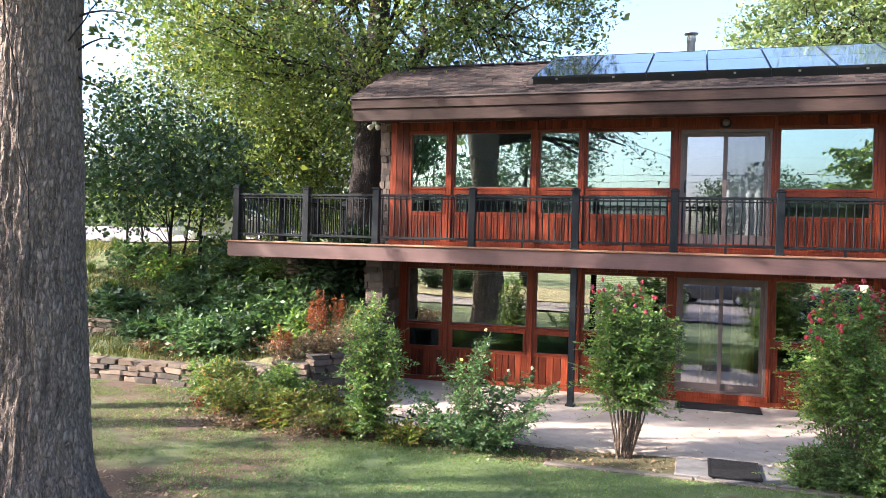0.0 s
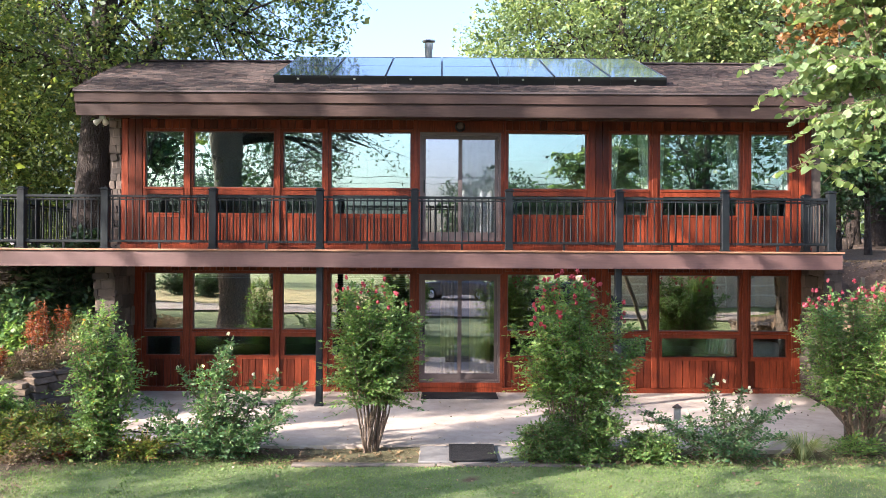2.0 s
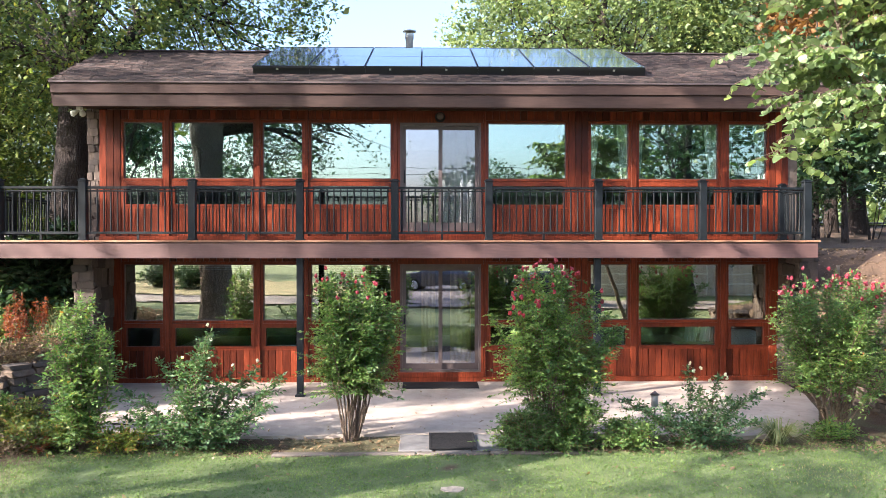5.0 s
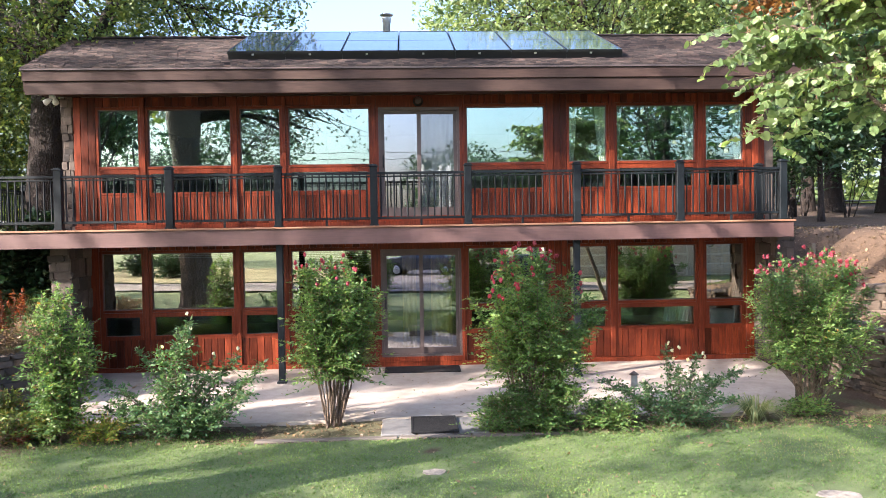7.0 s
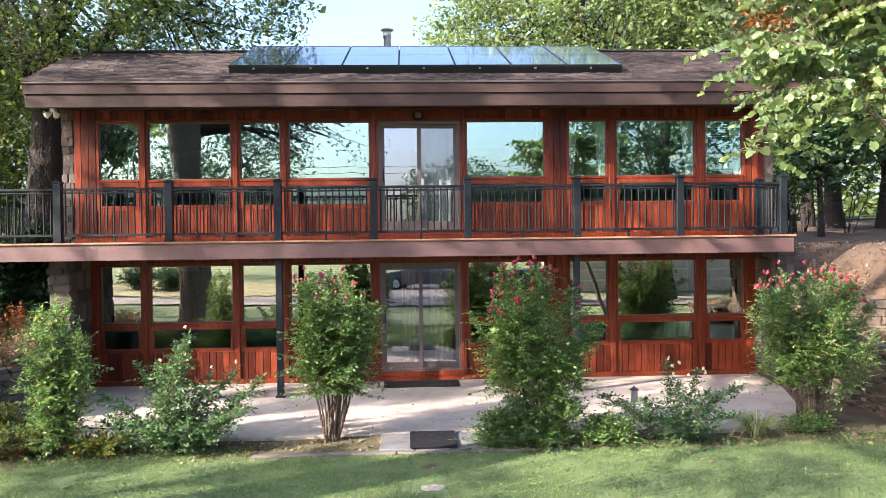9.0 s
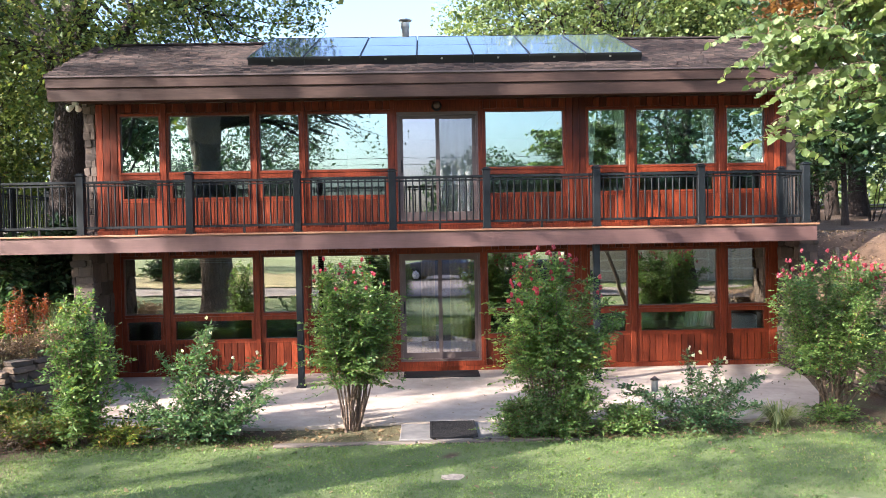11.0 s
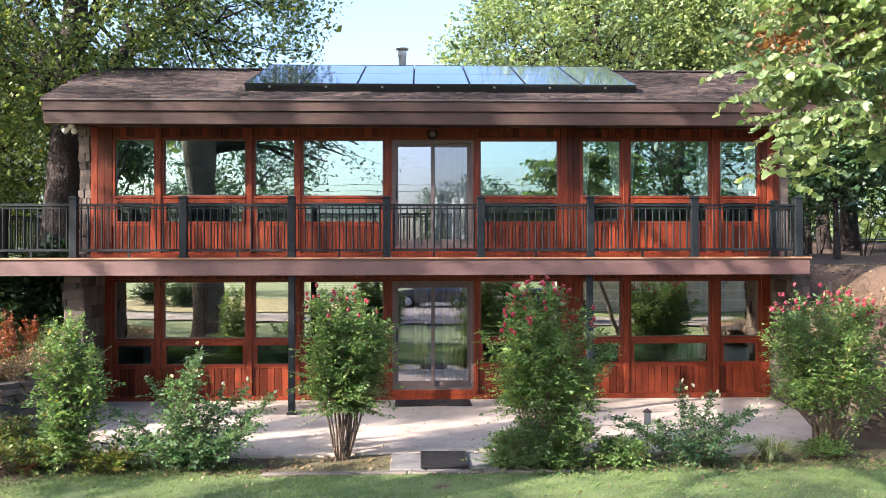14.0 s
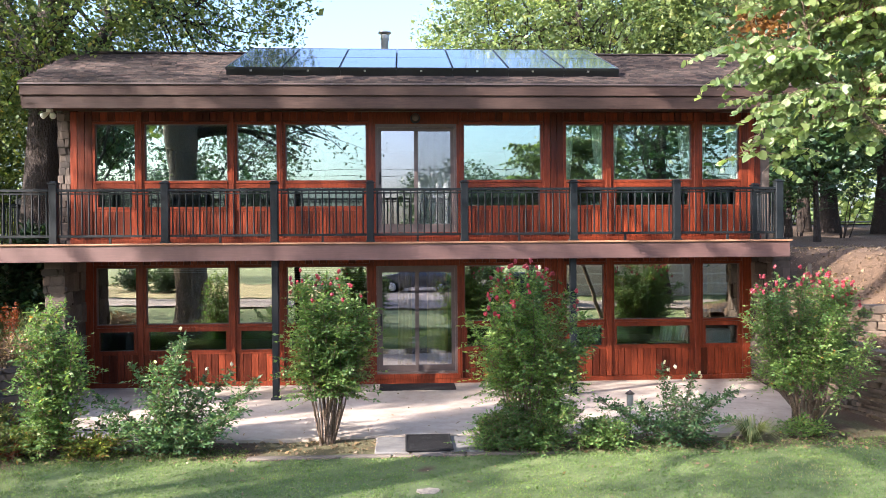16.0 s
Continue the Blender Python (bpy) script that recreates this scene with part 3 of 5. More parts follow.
# ---- house ----
UP = 2.80
OPEN = [(-6.23, -5.47), (-5.28, -3.69), (-3.505, -2.73), (-2.56, -0.98), (0.945, 2.495), (2.99, 3.745), (3.955, 5.545), (5.765, 6.525)]
DOOR = (-0.80, 0.80)
plank_me = boxes((-0.5, 0.5, -0.5, 0.5, -0.5, 0.5), bevel=0.035)
me = bpy.data.meshes.new("board")
plank_me.to_mesh(me)
plank_me.free()
me.materials.append(CEDAR)
BOARD = me


def storey(name, z, x0, x1, top, glass):
    """One storey of the front: cedar posts and rails, boards between them, and its windows."""
    wall = thing(name, "red cedar board wall with posts between the windows", "wall", kind="structure")
    ops = sorted(OPEN + [DOOR])
    f = 0.05
    spans = [(x0, ops[0][0] - f)] + [(a[1] + f, b[0] - f) for a, b in zip(ops, ops[1:])] + [(ops[-1][1] + f, x1)]
    rng = random.Random(5)
    for a, b in spans:
        if b - a > 0.3:
            n = max(2, round((b - a) / 0.14))
            w = (b - a) / n
            part("post_backing", boxes((a, b, 0.03, 0.16, z, top)), CEDAR_FRAME, wall)
            for i in range(n):
                piece("board", BOARD, wall, Matrix.LocRotScale((a + w * (i + 0.5), 0.012, (z + 0.1 + top) / 2), None, (w - 0.011, 0.04, top - z - 0.1)))
        else:
            part("post", boxes((a, b, -0.03, 0.16, z + 0.1, top), bevel=0.006), CEDAR_FRAME, wall)
    part("base_board", boxes((x0, x1, -0.045, 0.16, z, z + 0.1), bevel=0.006), CEDAR_FRAME, wall)
    for i, (a, b) in enumerate(OPEN):
        a, b = a - f, b + f
        part("backing", boxes((a, b, 0.05, 0.16, z + 0.1, z + 0.66), (a, b, 0.05, 0.16, z + 2.39, top)), CEDAR_FRAME, wall)
        n = max(4, round((b - a) / 0.135))
        w = (b - a) / n
        for k in range(n):
            for lo, hi in ((z + 0.1, z + 0.64), (z + 2.40, top)):
                piece("board", BOARD, wall, Matrix.LocRotScale((a + w * (k + 0.5), 0.03 + rng.uniform(-0.003, 0.003), (lo + hi) / 2), None, (w - 0.011, 0.04, hi - lo)))
        win = thing("window_%d" % (i + 1), "cedar framed fixed window with a low awning pane, reflecting trees", "window", kind="structure")
        za, zb, zc, zd = z + 0.69, z + 1.09, z + 1.23, z + 2.34
        frame_part = part("window_frame", boxes((a, a + f, 0.0, 0.12, za - 0.05, zd + 0.05), (b - f, b, 0.0, 0.12, za - 0.05, zd + 0.05), (a + f, b - f, 0.0, 0.12, zd, zd + 0.05), (a + f, b - f, 0.0, 0.12, za - 0.05, za)), CEDAR_FRAME, win)
        part("window_sill", boxes((a + f, b - f, -0.02, 0.12, zc - 0.05, zc), bevel=0.006), CEDAR_FRAME, win)
        awning = part("awning_frame", boxes((a + f, b - f, -0.012, 0.09, zb, zc - 0.055), (a + f, b - f, -0.012, 0.09, za, za + 0.035), (a + f, a + f + 0.05, -0.012, 0.09, za + 0.035, zb), (b - f - 0.05, b - f, -0.012, 0.09, za + 0.035, zb)), CEDAR_FRAME, win)
        part("glazing_bead", boxes((a + f, b - f, 0.045, 0.06, zc, zc + 0.015), (a + f, b - f, 0.045, 0.06, zd - 0.015, zd), (a + f, a + f + 0.015, 0.045, 0.06, zc + 0.015, zd - 0.015), (b - f - 0.015, b - f, 0.045, 0.06, zc + 0.015, zd - 0.015)), BRONZE, win)
        pane = part("pane", boxes((a + f, b - f, 0.062, 0.068, zc, zd)), glass, frame_part)
        pane.rotation_euler = (0, 0, 0)
        small = part("low_pane", boxes((a + f + 0.05, b - f - 0.05, 0.05, 0.056, za + 0.035, zb)), DULL_GLASS, awning, "dark awning pane")
        for o in (pane, small):
            o.visible_shadow = False
    # sliding door
    door = thing("door_" + name[-1], "bronze framed sliding glass door, closed", "door", kind="structure")
    a, b = DOOR
    lo, hi = z + 0.2, z + 2.34
    part("threshold", boxes((a - f, b + f, -0.05, 0.16, z + 0.1, lo), bevel=0.006), CEDAR_FRAME, door)
    part("head_board", boxes((a - f, b + f, 0.0, 0.16, hi, top)), CEDAR_FRAME, door)
    part("casing", boxes((a - f, a, -0.035, 0.14, lo, hi), (b, b + f, -0.035, 0.14, lo, hi)), CEDAR_FRAME, door)
    part("door_frame", boxes((a, a + 0.045, -0.02, 0.13, lo, hi), (b - 0.045, b, -0.02, 0.13, lo, hi), (a + 0.045, b - 0.045, -0.02, 0.13, hi - 0.06, hi), (a + 0.045, b - 0.045, -0.02, 0.13, lo, lo + 0.045)), BRONZE, door)
    for s, (p, q, y) in enumerate(((a + 0.045, 0.03, 0.02), (-0.03, b - 0.045, 0.065))):
        leaf = part("sliding_panel", boxes((p, p + 0.07, y, y + 0.04, lo + 0.045, hi - 0.06), (q - 0.07, q, y, y + 0.04, lo + 0.045, hi - 0.06), (p + 0.07, q - 0.07, y, y + 0.04, hi - 0.13, hi - 0.06), (p + 0.07, q - 0.07, y, y + 0.04, lo + 0.045, lo + 0.17)), BRONZE, door)
        g = part("pane", boxes((p + 0.07, q - 0.07, y + 0.016, y + 0.022, lo + 0.17, hi - 0.13)), SCREEN_GLASS if s and z > 1 else DOOR_GLASS, leaf)
        g.visible_shadow = False
    part("handle", boxes((a + 0.075, a + 0.10, -0.02, 0.02, lo + 0.95, lo + 1.2), bevel=0.006), BLACK, door)
    return wall


storey("wall_front_1", Z0, -6.46, 6.76, 2.42, LOW_GLASS)
storey("wall_front_2", Z0 + UP, -6.70, 6.96, 5.12, GLASS)

# rooms behind the glass
def plain_structure(name, specs, mat, label, category):
    return tagged(part(name, boxes(*specs), mat), label, category, kind="structure")


plain_structure("floor_lower", [(-6.6, 6.9, 0.161, 7.2, Z0 - 0.05, Z0 + 0.1)], FLOORING, "dark wooden floor inside", "floor")
plain_structure("floor_upper", [(-6.6, 6.9, 0.161, 7.2, 2.43, 2.55)], FLOORING, "wooden floor of the upper rooms", "floor")
plain_structure("ceiling_lower", [(-6.6, 6.9, 0.161, 7.2, 2.33, 2.42)], PLASTER, "painted ceiling of the lower rooms", "ceiling")
plain_structure("ceiling_upper", [(-6.6, 6.9, 0.161, 7.2, 5.13, 5.2)], PLASTER, "painted ceiling of the upper rooms", "ceiling")
plain_structure("wall_back", [(-6.9, 7.1, 7.21, 7.4, -0.5, 5.2)], PLASTER, "plain back wall", "wall")
plain_structure("wall_left", [(-6.92, -6.71, 0.02, 7.2, -0.5, 5.6)], PIER_STONE, "stone side wall", "wall")
plain_structure("wall_right", [(6.97, 7.15, 0.02, 7.2, -0.5, 5.6)], PIER_STONE, "stone side wall", "wall")
plain_structure("wall_inner", [(-2.65, -2.5, 0.3, 7.2, 2.56, 5.12), (2.7, 2.85, 0.3, 7.2, 2.56, 5.12), (2.7, 2.85, 0.3, 7.2, Z0 + 0.11, 2.32)], PLASTER, "inner partition wall", "wall")


def curtain(x0, x1, y, z0, z1, mat, label, taper=0.0, seed=1):
    """A hanging cloth with folds; taper draws the foot aside."""
    bm = bmesh.new()
    n, rows = 28, 10
    grid = []
    for j in range(rows + 1):
        v = j / rows
        row = []
        for i in range(n + 1):
            u = i / n
            x = x0 + (x1 - x0) * u
            x += taper * (v ** 1.4) * (1 - u if taper > 0 else u)
            row.append(bm.verts.new((x, y + 0.03 * math.sin(u * 24 + seed) + 0.008 * math.sin(v * 5 + u * 9), z1 - (z1 - z0) * v)))
        grid.append(row)
    for j in range(rows):
        for i in range(n):
            bm.faces.new((grid[j][i], grid[j][i + 1], grid[j + 1][i + 1], grid[j + 1][i]))
    ob = part("curtain", bm, mat, smooth=True)
    s = ob.modifiers.new("thick", "SOLIDIFY")
    s.thickness = 0.004
    return tagged(ob, label, "curtain", "curtains")


zc, zd = 3.62, 4.95
for x0, x1, tp in ((2.97, 3.18, -0.1), (3.52, 3.77, 0.12), (3.93, 4.08, -0.08), (5.27, 5.56, 0.14), (5.74, 5.86, -0.06), (6.28, 6.56, 0.12)):
    curtain(x0, x1, 0.105, zc, zd, CURTAIN, "pale sheer curtain drawn to the side of the window", tp, x0)
curtain(0.03, 0.72, 0.2, 2.66, 4.78, SCREEN, "grey pleated curtain behind the sliding door", 0, 3)
for x0, x1 in ((-0.38, -0.1), (0.2, 0.62)):
    curtain(x0, x1, 0.3, 0.0, 1.98, AMBER_CURTAIN, "ochre curtain behind the lower sliding door", 0, x0)
curtain(6.0, 6.5, 0.35, 0.9, 2.1, AMBER_CURTAIN, "tan curtain behind the lower window", 0, 2)
tagged(part("storage_box", boxes((5.86, 6.42, 0.2, 0.5, Z0 + 0.1, Z0 + 0.98), bevel=0.02), WHITE), "white box standing behind the low pane", "box")
for i in range(7):
    b = part("binder", boxes((-0.012, 0.012, -0.1, 0.1, 0, 0.30 + 0.02 * (i % 3)), bevel=0.003), WHITE)
    b.matrix_world = pose(5.0 + 0.055 * i + (0.1 if i > 3 else 0), 0.3, Z0 + 0.76, 0, 8 + 2 * (i % 3), 0)
    tagged(b, "thin white binder leaning on a shelf", "binder", "binders on the shelf")
tagged(part("low_shelf", boxes((4.0, 5.5, 0.18, 0.5, Z0 + 0.72, Z0 + 0.755), (4.0, 4.04, 0.18, 0.5, Z0 + 0.1, Z0 + 0.72), (5.46, 5.5, 0.18, 0.5, Z0 + 0.1, Z0 + 0.72)), FLOORING), "low wooden shelf inside the window", "shelf")


def blind(x0, x1, z0, z1, y=0.18):
    root = thing("window_blind", "raised white slatted blind inside the window", "blind", "blinds", at=((x0 + x1) / 2, y, z1))
    n = int((z1 - z0) / 0.035)
    bm = boxes((-(x1 - x0) / 2, (x1 - x0) / 2, -0.014, 0.014, -0.0015, 0.0015))
    me = bpy.data.meshes.new("slat")
    bm.to_mesh(me)
    bm.free()
    me.materials.append(WHITE)
    part("head_rail", boxes((-(x1 - x0) / 2, (x1 - x0) / 2, -0.02, 0.02, 0.0, 0.035)), WHITE, root)
    for i in range(n):
        piece("slat", me, root, pose(0, 0, -0.02 - 0.035 * i, 28, 0, 0))


blind(-2.5, -1.05, 1.72, 2.07)
blind(-5.2, -3.75, 1.93, 2.07)
blind(5.8, 6.5, 4.55, 4.87)

# ---- roof ----
EAVE_Y, EAVE_Z, RIDGE_Y, RIDGE_Z = -0.97, 5.50, 2.40, 6.80
EL, ER, RL, RR = -7.22, 7.32, -7.62, 7.62
roof = thing("roof", "brown asphalt shingle gable roof with a flared rake", "roof", kind="structure")


def roof_point(u, v, lift=0.0):
    """u from the left edge to the right, v from the eave to the ridge."""
    l, r = EL + (RL - EL) * v, ER + (RR - ER) * v
    s = Vector((0, RIDGE_Y - EAVE_Y, RIDGE_Z - EAVE_Z)).normalized()
    n = Vector((0, -s.z, s.y))
    return Vector((l + (r - l) * u, EAVE_Y + (RIDGE_Y - EAVE_Y) * v, EAVE_Z + (RIDGE_Z - EAVE_Z) * v)) + n * lift


def slab(corners, thick):
    bm = bmesh.new()
    f = bm.faces.new([bm.verts.new(c) for c in corners])
    g = bmesh.ops.extrude_face_region(bm, geom=[f])
    for v in g["geom"]:
        if isinstance(v, bmesh.types.BMVert):
            v.co.z -= thick
    bmesh.ops.recalc_face_normals(bm, faces=bm.faces)
    return bm


part("deck_front", slab([roof_point(0, 0), roof_point(1, 0), roof_point(1, 1), roof_point(0, 1)], 0.05), SHINGLES, roof)
BACK = 8.2
bz = RIDGE_Z - (BACK - RIDGE_Y) * 0.24
part("deck_back", slab([(RL, RIDGE_Y, RIDGE_Z), (RR, RIDGE_Y, RIDGE_Z), (ER, BACK, bz), (EL, BACK, bz)], 0.05), SHINGLES, roof)
rng = np.random.default_rng(4)
quads = []
rows = 36
for j in range(rows):
    v0, v1 = j / rows, (j + 1.25) / rows
    u, off = rng.uniform(-0.015, 0), 0
    while u < 1:
        w = rng.uniform(0.006, 0.0135)
        a, b = max(0, u), min(1, u + w - 0.0006)
        lift = 0.018 + rng.choice([0.0, 0.008, 0.018])
        if b > a:
            dv = rng.uniform(-0.1, 0.1) / rows * 0.6
            p = [roof_point(a, max(-0.01, v0 + dv), lift), roof_point(b, max(-0.01, v0 + dv), lift), roof_point(b, min(1, v1), 0.004), roof_point(a, min(1, v1), 0.004)]
            low = [roof_point(a, max(-0.01, v0 + dv), 0.001), roof_point(b, max(-0.01, v0 + dv), 0.001)]
            quads.append((np.array([*p, *low]), np.array([[0, 1, 2, 3], [4, 5, 1, 0]])))
        u += w
shing = mesh_from("shingles", quads, SHINGLES, roof, smooth=False)
shing["kind"] = "stuff"
bm = bmesh.new()
for i in range(48):
    x = RL + (RR - RL) * (i + 0.5) / 48
    box(bm, x - 0.17, x + 0.17, RIDGE_Y - 0.13, RIDGE_Y + 0.13, RIDGE_Z - 0.005 + 0.008 * (i % 2), RIDGE_Z + 0.03 + 0.008 * (i % 2), 0.008)
part("ridge_cap", bm, SHINGLES, roof)
part("upper_fascia", boxes((EL + 0.02, ER - 0.02, -0.97, -0.92, 5.27, 5.46), bevel=0.006), FASCIA, roof)
part("lower_fascia", boxes((EL + 0.05, ER - 0.05, -0.935, -0.89, 5.03, 5.267), bevel=0.006), FASCIA, roof)
part("drip_edge", boxes((EL, ER, -1.0, -0.95, 5.462, 5.492)), BRONZE, roof)
part("soffit", boxes((EL + 0.06, ER - 0.06, -0.885, -0.05, 5.125, 5.15)), FASCIA, roof)
for side, e, r in ((-1, EL, RL), (1, ER, RR)):
    bm = bmesh.new()
    cs = [Vector((e + 0.03 * -side, EAVE_Y, EAVE_Z - 0.06)), Vector((r + 0.03 * -side, RIDGE_Y, RIDGE_Z - 0.06)), Vector((r + 0.03 * -side, RIDGE_Y, RIDGE_Z - 0.30)), Vector((e + 0.03 * -side, EAVE_Y + 0.05, EAVE_Z - 0.42))]
    for o in (0, 0.04 * -side):
        for c in cs:
            bm.verts.new(c + Vector((o, 0, 0)))
    bm.verts.ensure_lookup_table()
    w = bm.verts
    for q in ((0, 1, 2, 3), (4, 5, 6, 7), (0, 1, 5, 4), (1, 2, 6, 5), (2, 3, 7, 6), (3, 0, 4, 7)):
        bm.faces.new([w[k] for k in q])
    bmesh.ops.recalc_face_normals(bm, faces=bm.faces)
    part("rake_board", bm, FASCIA, roof)
bm = bmesh.new()
for x in (-6.8, 7.05):
    q = [bm.verts.new(c) for c in ((x, -0.05, 5.1), (x, 7.2, 5.1), (x, 7.2, 5.4), (x, RIDGE_Y, 6.72), (x, -0.05, 5.75))]
    bm.faces.new(q)
bmesh.ops.solidify(bm, geom=bm.faces[:], thickness=0.08)
part("gable_wall", bm, CEDAR_FRAME, roof)

# solar panels
slope = math.degrees(math.atan2(RIDGE_Z - EAVE_Z, RIDGE_Y - EAVE_Y))
PW, PL = 1.085, 2.98
p0 = thing("solar_panel", "dark blue solar panel in a thin black frame on the roof", "solar panel", "solar panels")
part("glass_face", boxes((0.012, PW - 0.03, 0.015, PL / 2 - 0.004, 0.0, 0.032), (0.012, PW - 0.03, PL / 2 + 0.004, PL - 0.015, 0.0, 0.032)), CELLS, p0)
part("frame", boxes((0.0, 0.012, 0, PL, -0.01, 0.038), (PW - 0.03, PW - 0.018, 0, PL, -0.01, 0.038), (0.012, PW - 0.03, 0, 0.015, -0.01, 0.038), (0.012, PW - 0.03, PL - 0.015, PL, -0.01, 0.038), (0.012, PW - 0.03, PL / 2 - 0.004, PL / 2 + 0.004, -0.01, 0.034)), FRAME_ALU, p0)
part("mount_rail", boxes((0.001, PW - 0.001, 0.06, 0.10, -0.15, -0.012)), FRAME_ALU, p0)
part("rear_rail", boxes((0.001, PW - 0.001, PL - 0.4, PL - 0.36, -0.15, -0.012)), FRAME_ALU, p0)
part("clamp", boxes((0.45, 0.49, 0.03, 0.06, -0.05, -0.012), bevel=0.004), METAL, p0)
for i in range(7):
    m = pose(-3.62 + PW * i, -0.44, 5.865, slope - 0.8, 0, 0)
    if i == 0:
        p0.matrix_basis = m
    else:
        copy_thing(p0, m)

# flue
flue = thing("flue_pipe", "galvanised flue pipe with a round cap behind the ridge", "chimney", at=(-0.75, 7.0, 5.6))
mesh_from("pipe", [tube([(0, 0, 0), (0, 0, 2.68), (0, 0, 2.69), (0, 0, 2.84)], [0.104, 0.104, 0.122, 0.122], 16)], METAL, flue)
mesh_from("cap", [tube([(0, 0, 2.89), (0, 0, 2.895), (0, 0, 2.93), (0, 0, 2.97)], [0.05, 0.185, 0.185, 0.012], 16)], METAL, flue)
for a in range(3):
    part("strut", boxes((-0.01, 0.01, 0.105, 0.12, 2.83, 2.91)), METAL, flue).rotation_euler = (0, 0, a * 2.094)

# porch lamp over the upper door
lamp = thing("porch_lamp", "round dark flush porch lamp over the door", "lamp", at=(-0.01, -0.05, 4.99))
mesh_from("housing", [tube([(0, 0.03, 0), (0, 0, 0), (0, -0.06, 0), (0, -0.10, 0)], [0.10, 0.10, 0.085, 0.07], 18)], BLACK, lamp)
mesh_from("lens", [tube([(0, -0.10, 0), (0, -0.125, 0), (0, -0.135, 0)], [0.066, 0.05, 0.003], 18)], BRONZE, lamp)
flood = thing("flood_light", "twin white flood lights under the eave", "lamp", at=(-6.95, -0.3, 5.0))
part("mount", boxes((-0.05, 0.05, -0.05, 0.05, 0.06, 0.125), bevel=0.01), WHITE, flood)
for s in (-1, 1):
    mesh_from("flood_head", [tube([(0.02 * s, 0, 0.06), (0.06 * s, -0.03, 0.02), (0.1 * s, -0.09, -0.03), (0.11 * s, -0.1, -0.035)], [0.02, 0.045, 0.06, 0.01], 12)], WHITE, flood)

# ---- deck ----
DZ = 2.555
FY = -1.58
deck = thing("deck", "brown timber deck along the upper storey with a wide band board", "deck", kind="structure")
part("band_board", boxes((-9.6, 6.79, FY, FY + 0.05, 2.235, 2.52), bevel=0.004), BEAM, deck)
part("side_band", boxes((-9.6, -9.55, FY + 0.051, 4.0, 2.235, 2.52)), BEAM, deck)
part("end_band", boxes((6.74, 6.79, FY + 0.051, -0.05, 2.235, 2.52)), BEAM, deck)
part("joists", boxes(*[(x, x + 0.05, FY + 0.06, -0.06, 2.26, 2.515) for x in np.arange(-6.3, 6.6, 0.6)], *[(x, x + 0.05, FY + 0.06, 3.9, 2.26, 2.515) for x in np.arange(-9.4, -6.8, 0.6)]), BEAM, deck)
w = 0.14
for i in range(11):
    y = FY - 0.03 + i * w
    part("deck_plank", boxes((-9.63, 6.82 if i < 11 else -6.95, y, y + w - 0.006, 2.522, DZ), bevel=0.004), DECKING, deck)
for i in range(11, 40):
    y = FY - 0.03 + i * w
    part("deck_plank", boxes((-9.63, -6.95, y, y + w - 0.006, 2.522, DZ), bevel=0.004), DECKING, deck)

rail = thing("deck_railing", "black metal railing with square posts and round balusters round the deck", "railing")
POSTS = [-9.45, -7.88, -6.385, -4.46, -2.55, -0.85, 0.84, 2.82, 4.715, 6.62]
PY = FY + 0.10
bm = boxes((-0.066, 0.066, -0.066, 0.066, 0, 1.05), bevel=0.006)
box(bm, -0.08, 0.08, -0.08, 0.08, 0, 0.03, 0.005)
box(bm, -0.082, 0.082, -0.082, 0.082, 1.05, 1.075, 0.006)
box(bm, -0.062, 0.062, -0.062, 0.062, 1.075, 1.10, 0.015)
POST = bpy.data.meshes.new("post")
bm.to_mesh(POST)
bm.free()
POST.materials.append(BLACK)
bv, bf = tube([(0, 0, 0.11), (0, 0, 0.93)], [0.0145, 0.0145], 8)
BAL = bpy.data.meshes.new("baluster")
BAL.from_pydata(bv.tolist(), [], bf.tolist())
BAL.shade_smooth()
BAL.materials.append(BLACK)


def rail_run(a, b, per=0.122):
    """Rails and balusters between two posts."""
    a, b = Vector(a), Vector(b)
    d = (b - a).normalized()
    L = (b - a).length - 0.132
    ang = math.atan2(d.y, d.x)
    m = Matrix.Translation(a + d * 0.066) @ Matrix.Rotation(ang, 4, "Z")
    for nm, z0, z1, hw in (("top_rail", 0.915, 0.96, 0.038), ("sub_rail", 0.865, 0.892, 0.02), ("bottom_rail", 0.11, 0.155, 0.024)):
        part(nm, boxes((0.001, L - 0.001, -hw, hw, z0, z1), bevel=0.004), BLACK, rail).matrix_basis = m
    n = max(2, round(L / per))
    for i in range(n):
        piece("baluster", BAL, rail, m @ Matrix.Translation(((i + 0.5) * L / n, 0, 0)))
    part("foot_block", boxes((L / 2 - 0.02, L / 2 + 0.02, -0.015, 0.015, 0, 0.115)), BLACK, rail).matrix_basis = m


for x in POSTS:
    piece("post", POST, rail, pose(x, PY, DZ))
for a, b in zip(POSTS, POSTS[1:]):
    rail_run((a, PY, DZ), (b, PY, DZ))
piece("post", POST, rail, pose(6.62, -0.5, DZ))
rail_run((6.62, PY, DZ), (6.62, -0.5, DZ))
side = [(-9.45, PY), (-9.45, 0.4), (-9.45, 2.1), (-9.45, 3.8), (-8.2, 3.8), (-7.05, 3.8)]
for p, q in zip(side, side[1:]):
    piece("post", POST, rail, pose(*q, DZ))
    rail_run((*p, DZ), (*q, DZ))

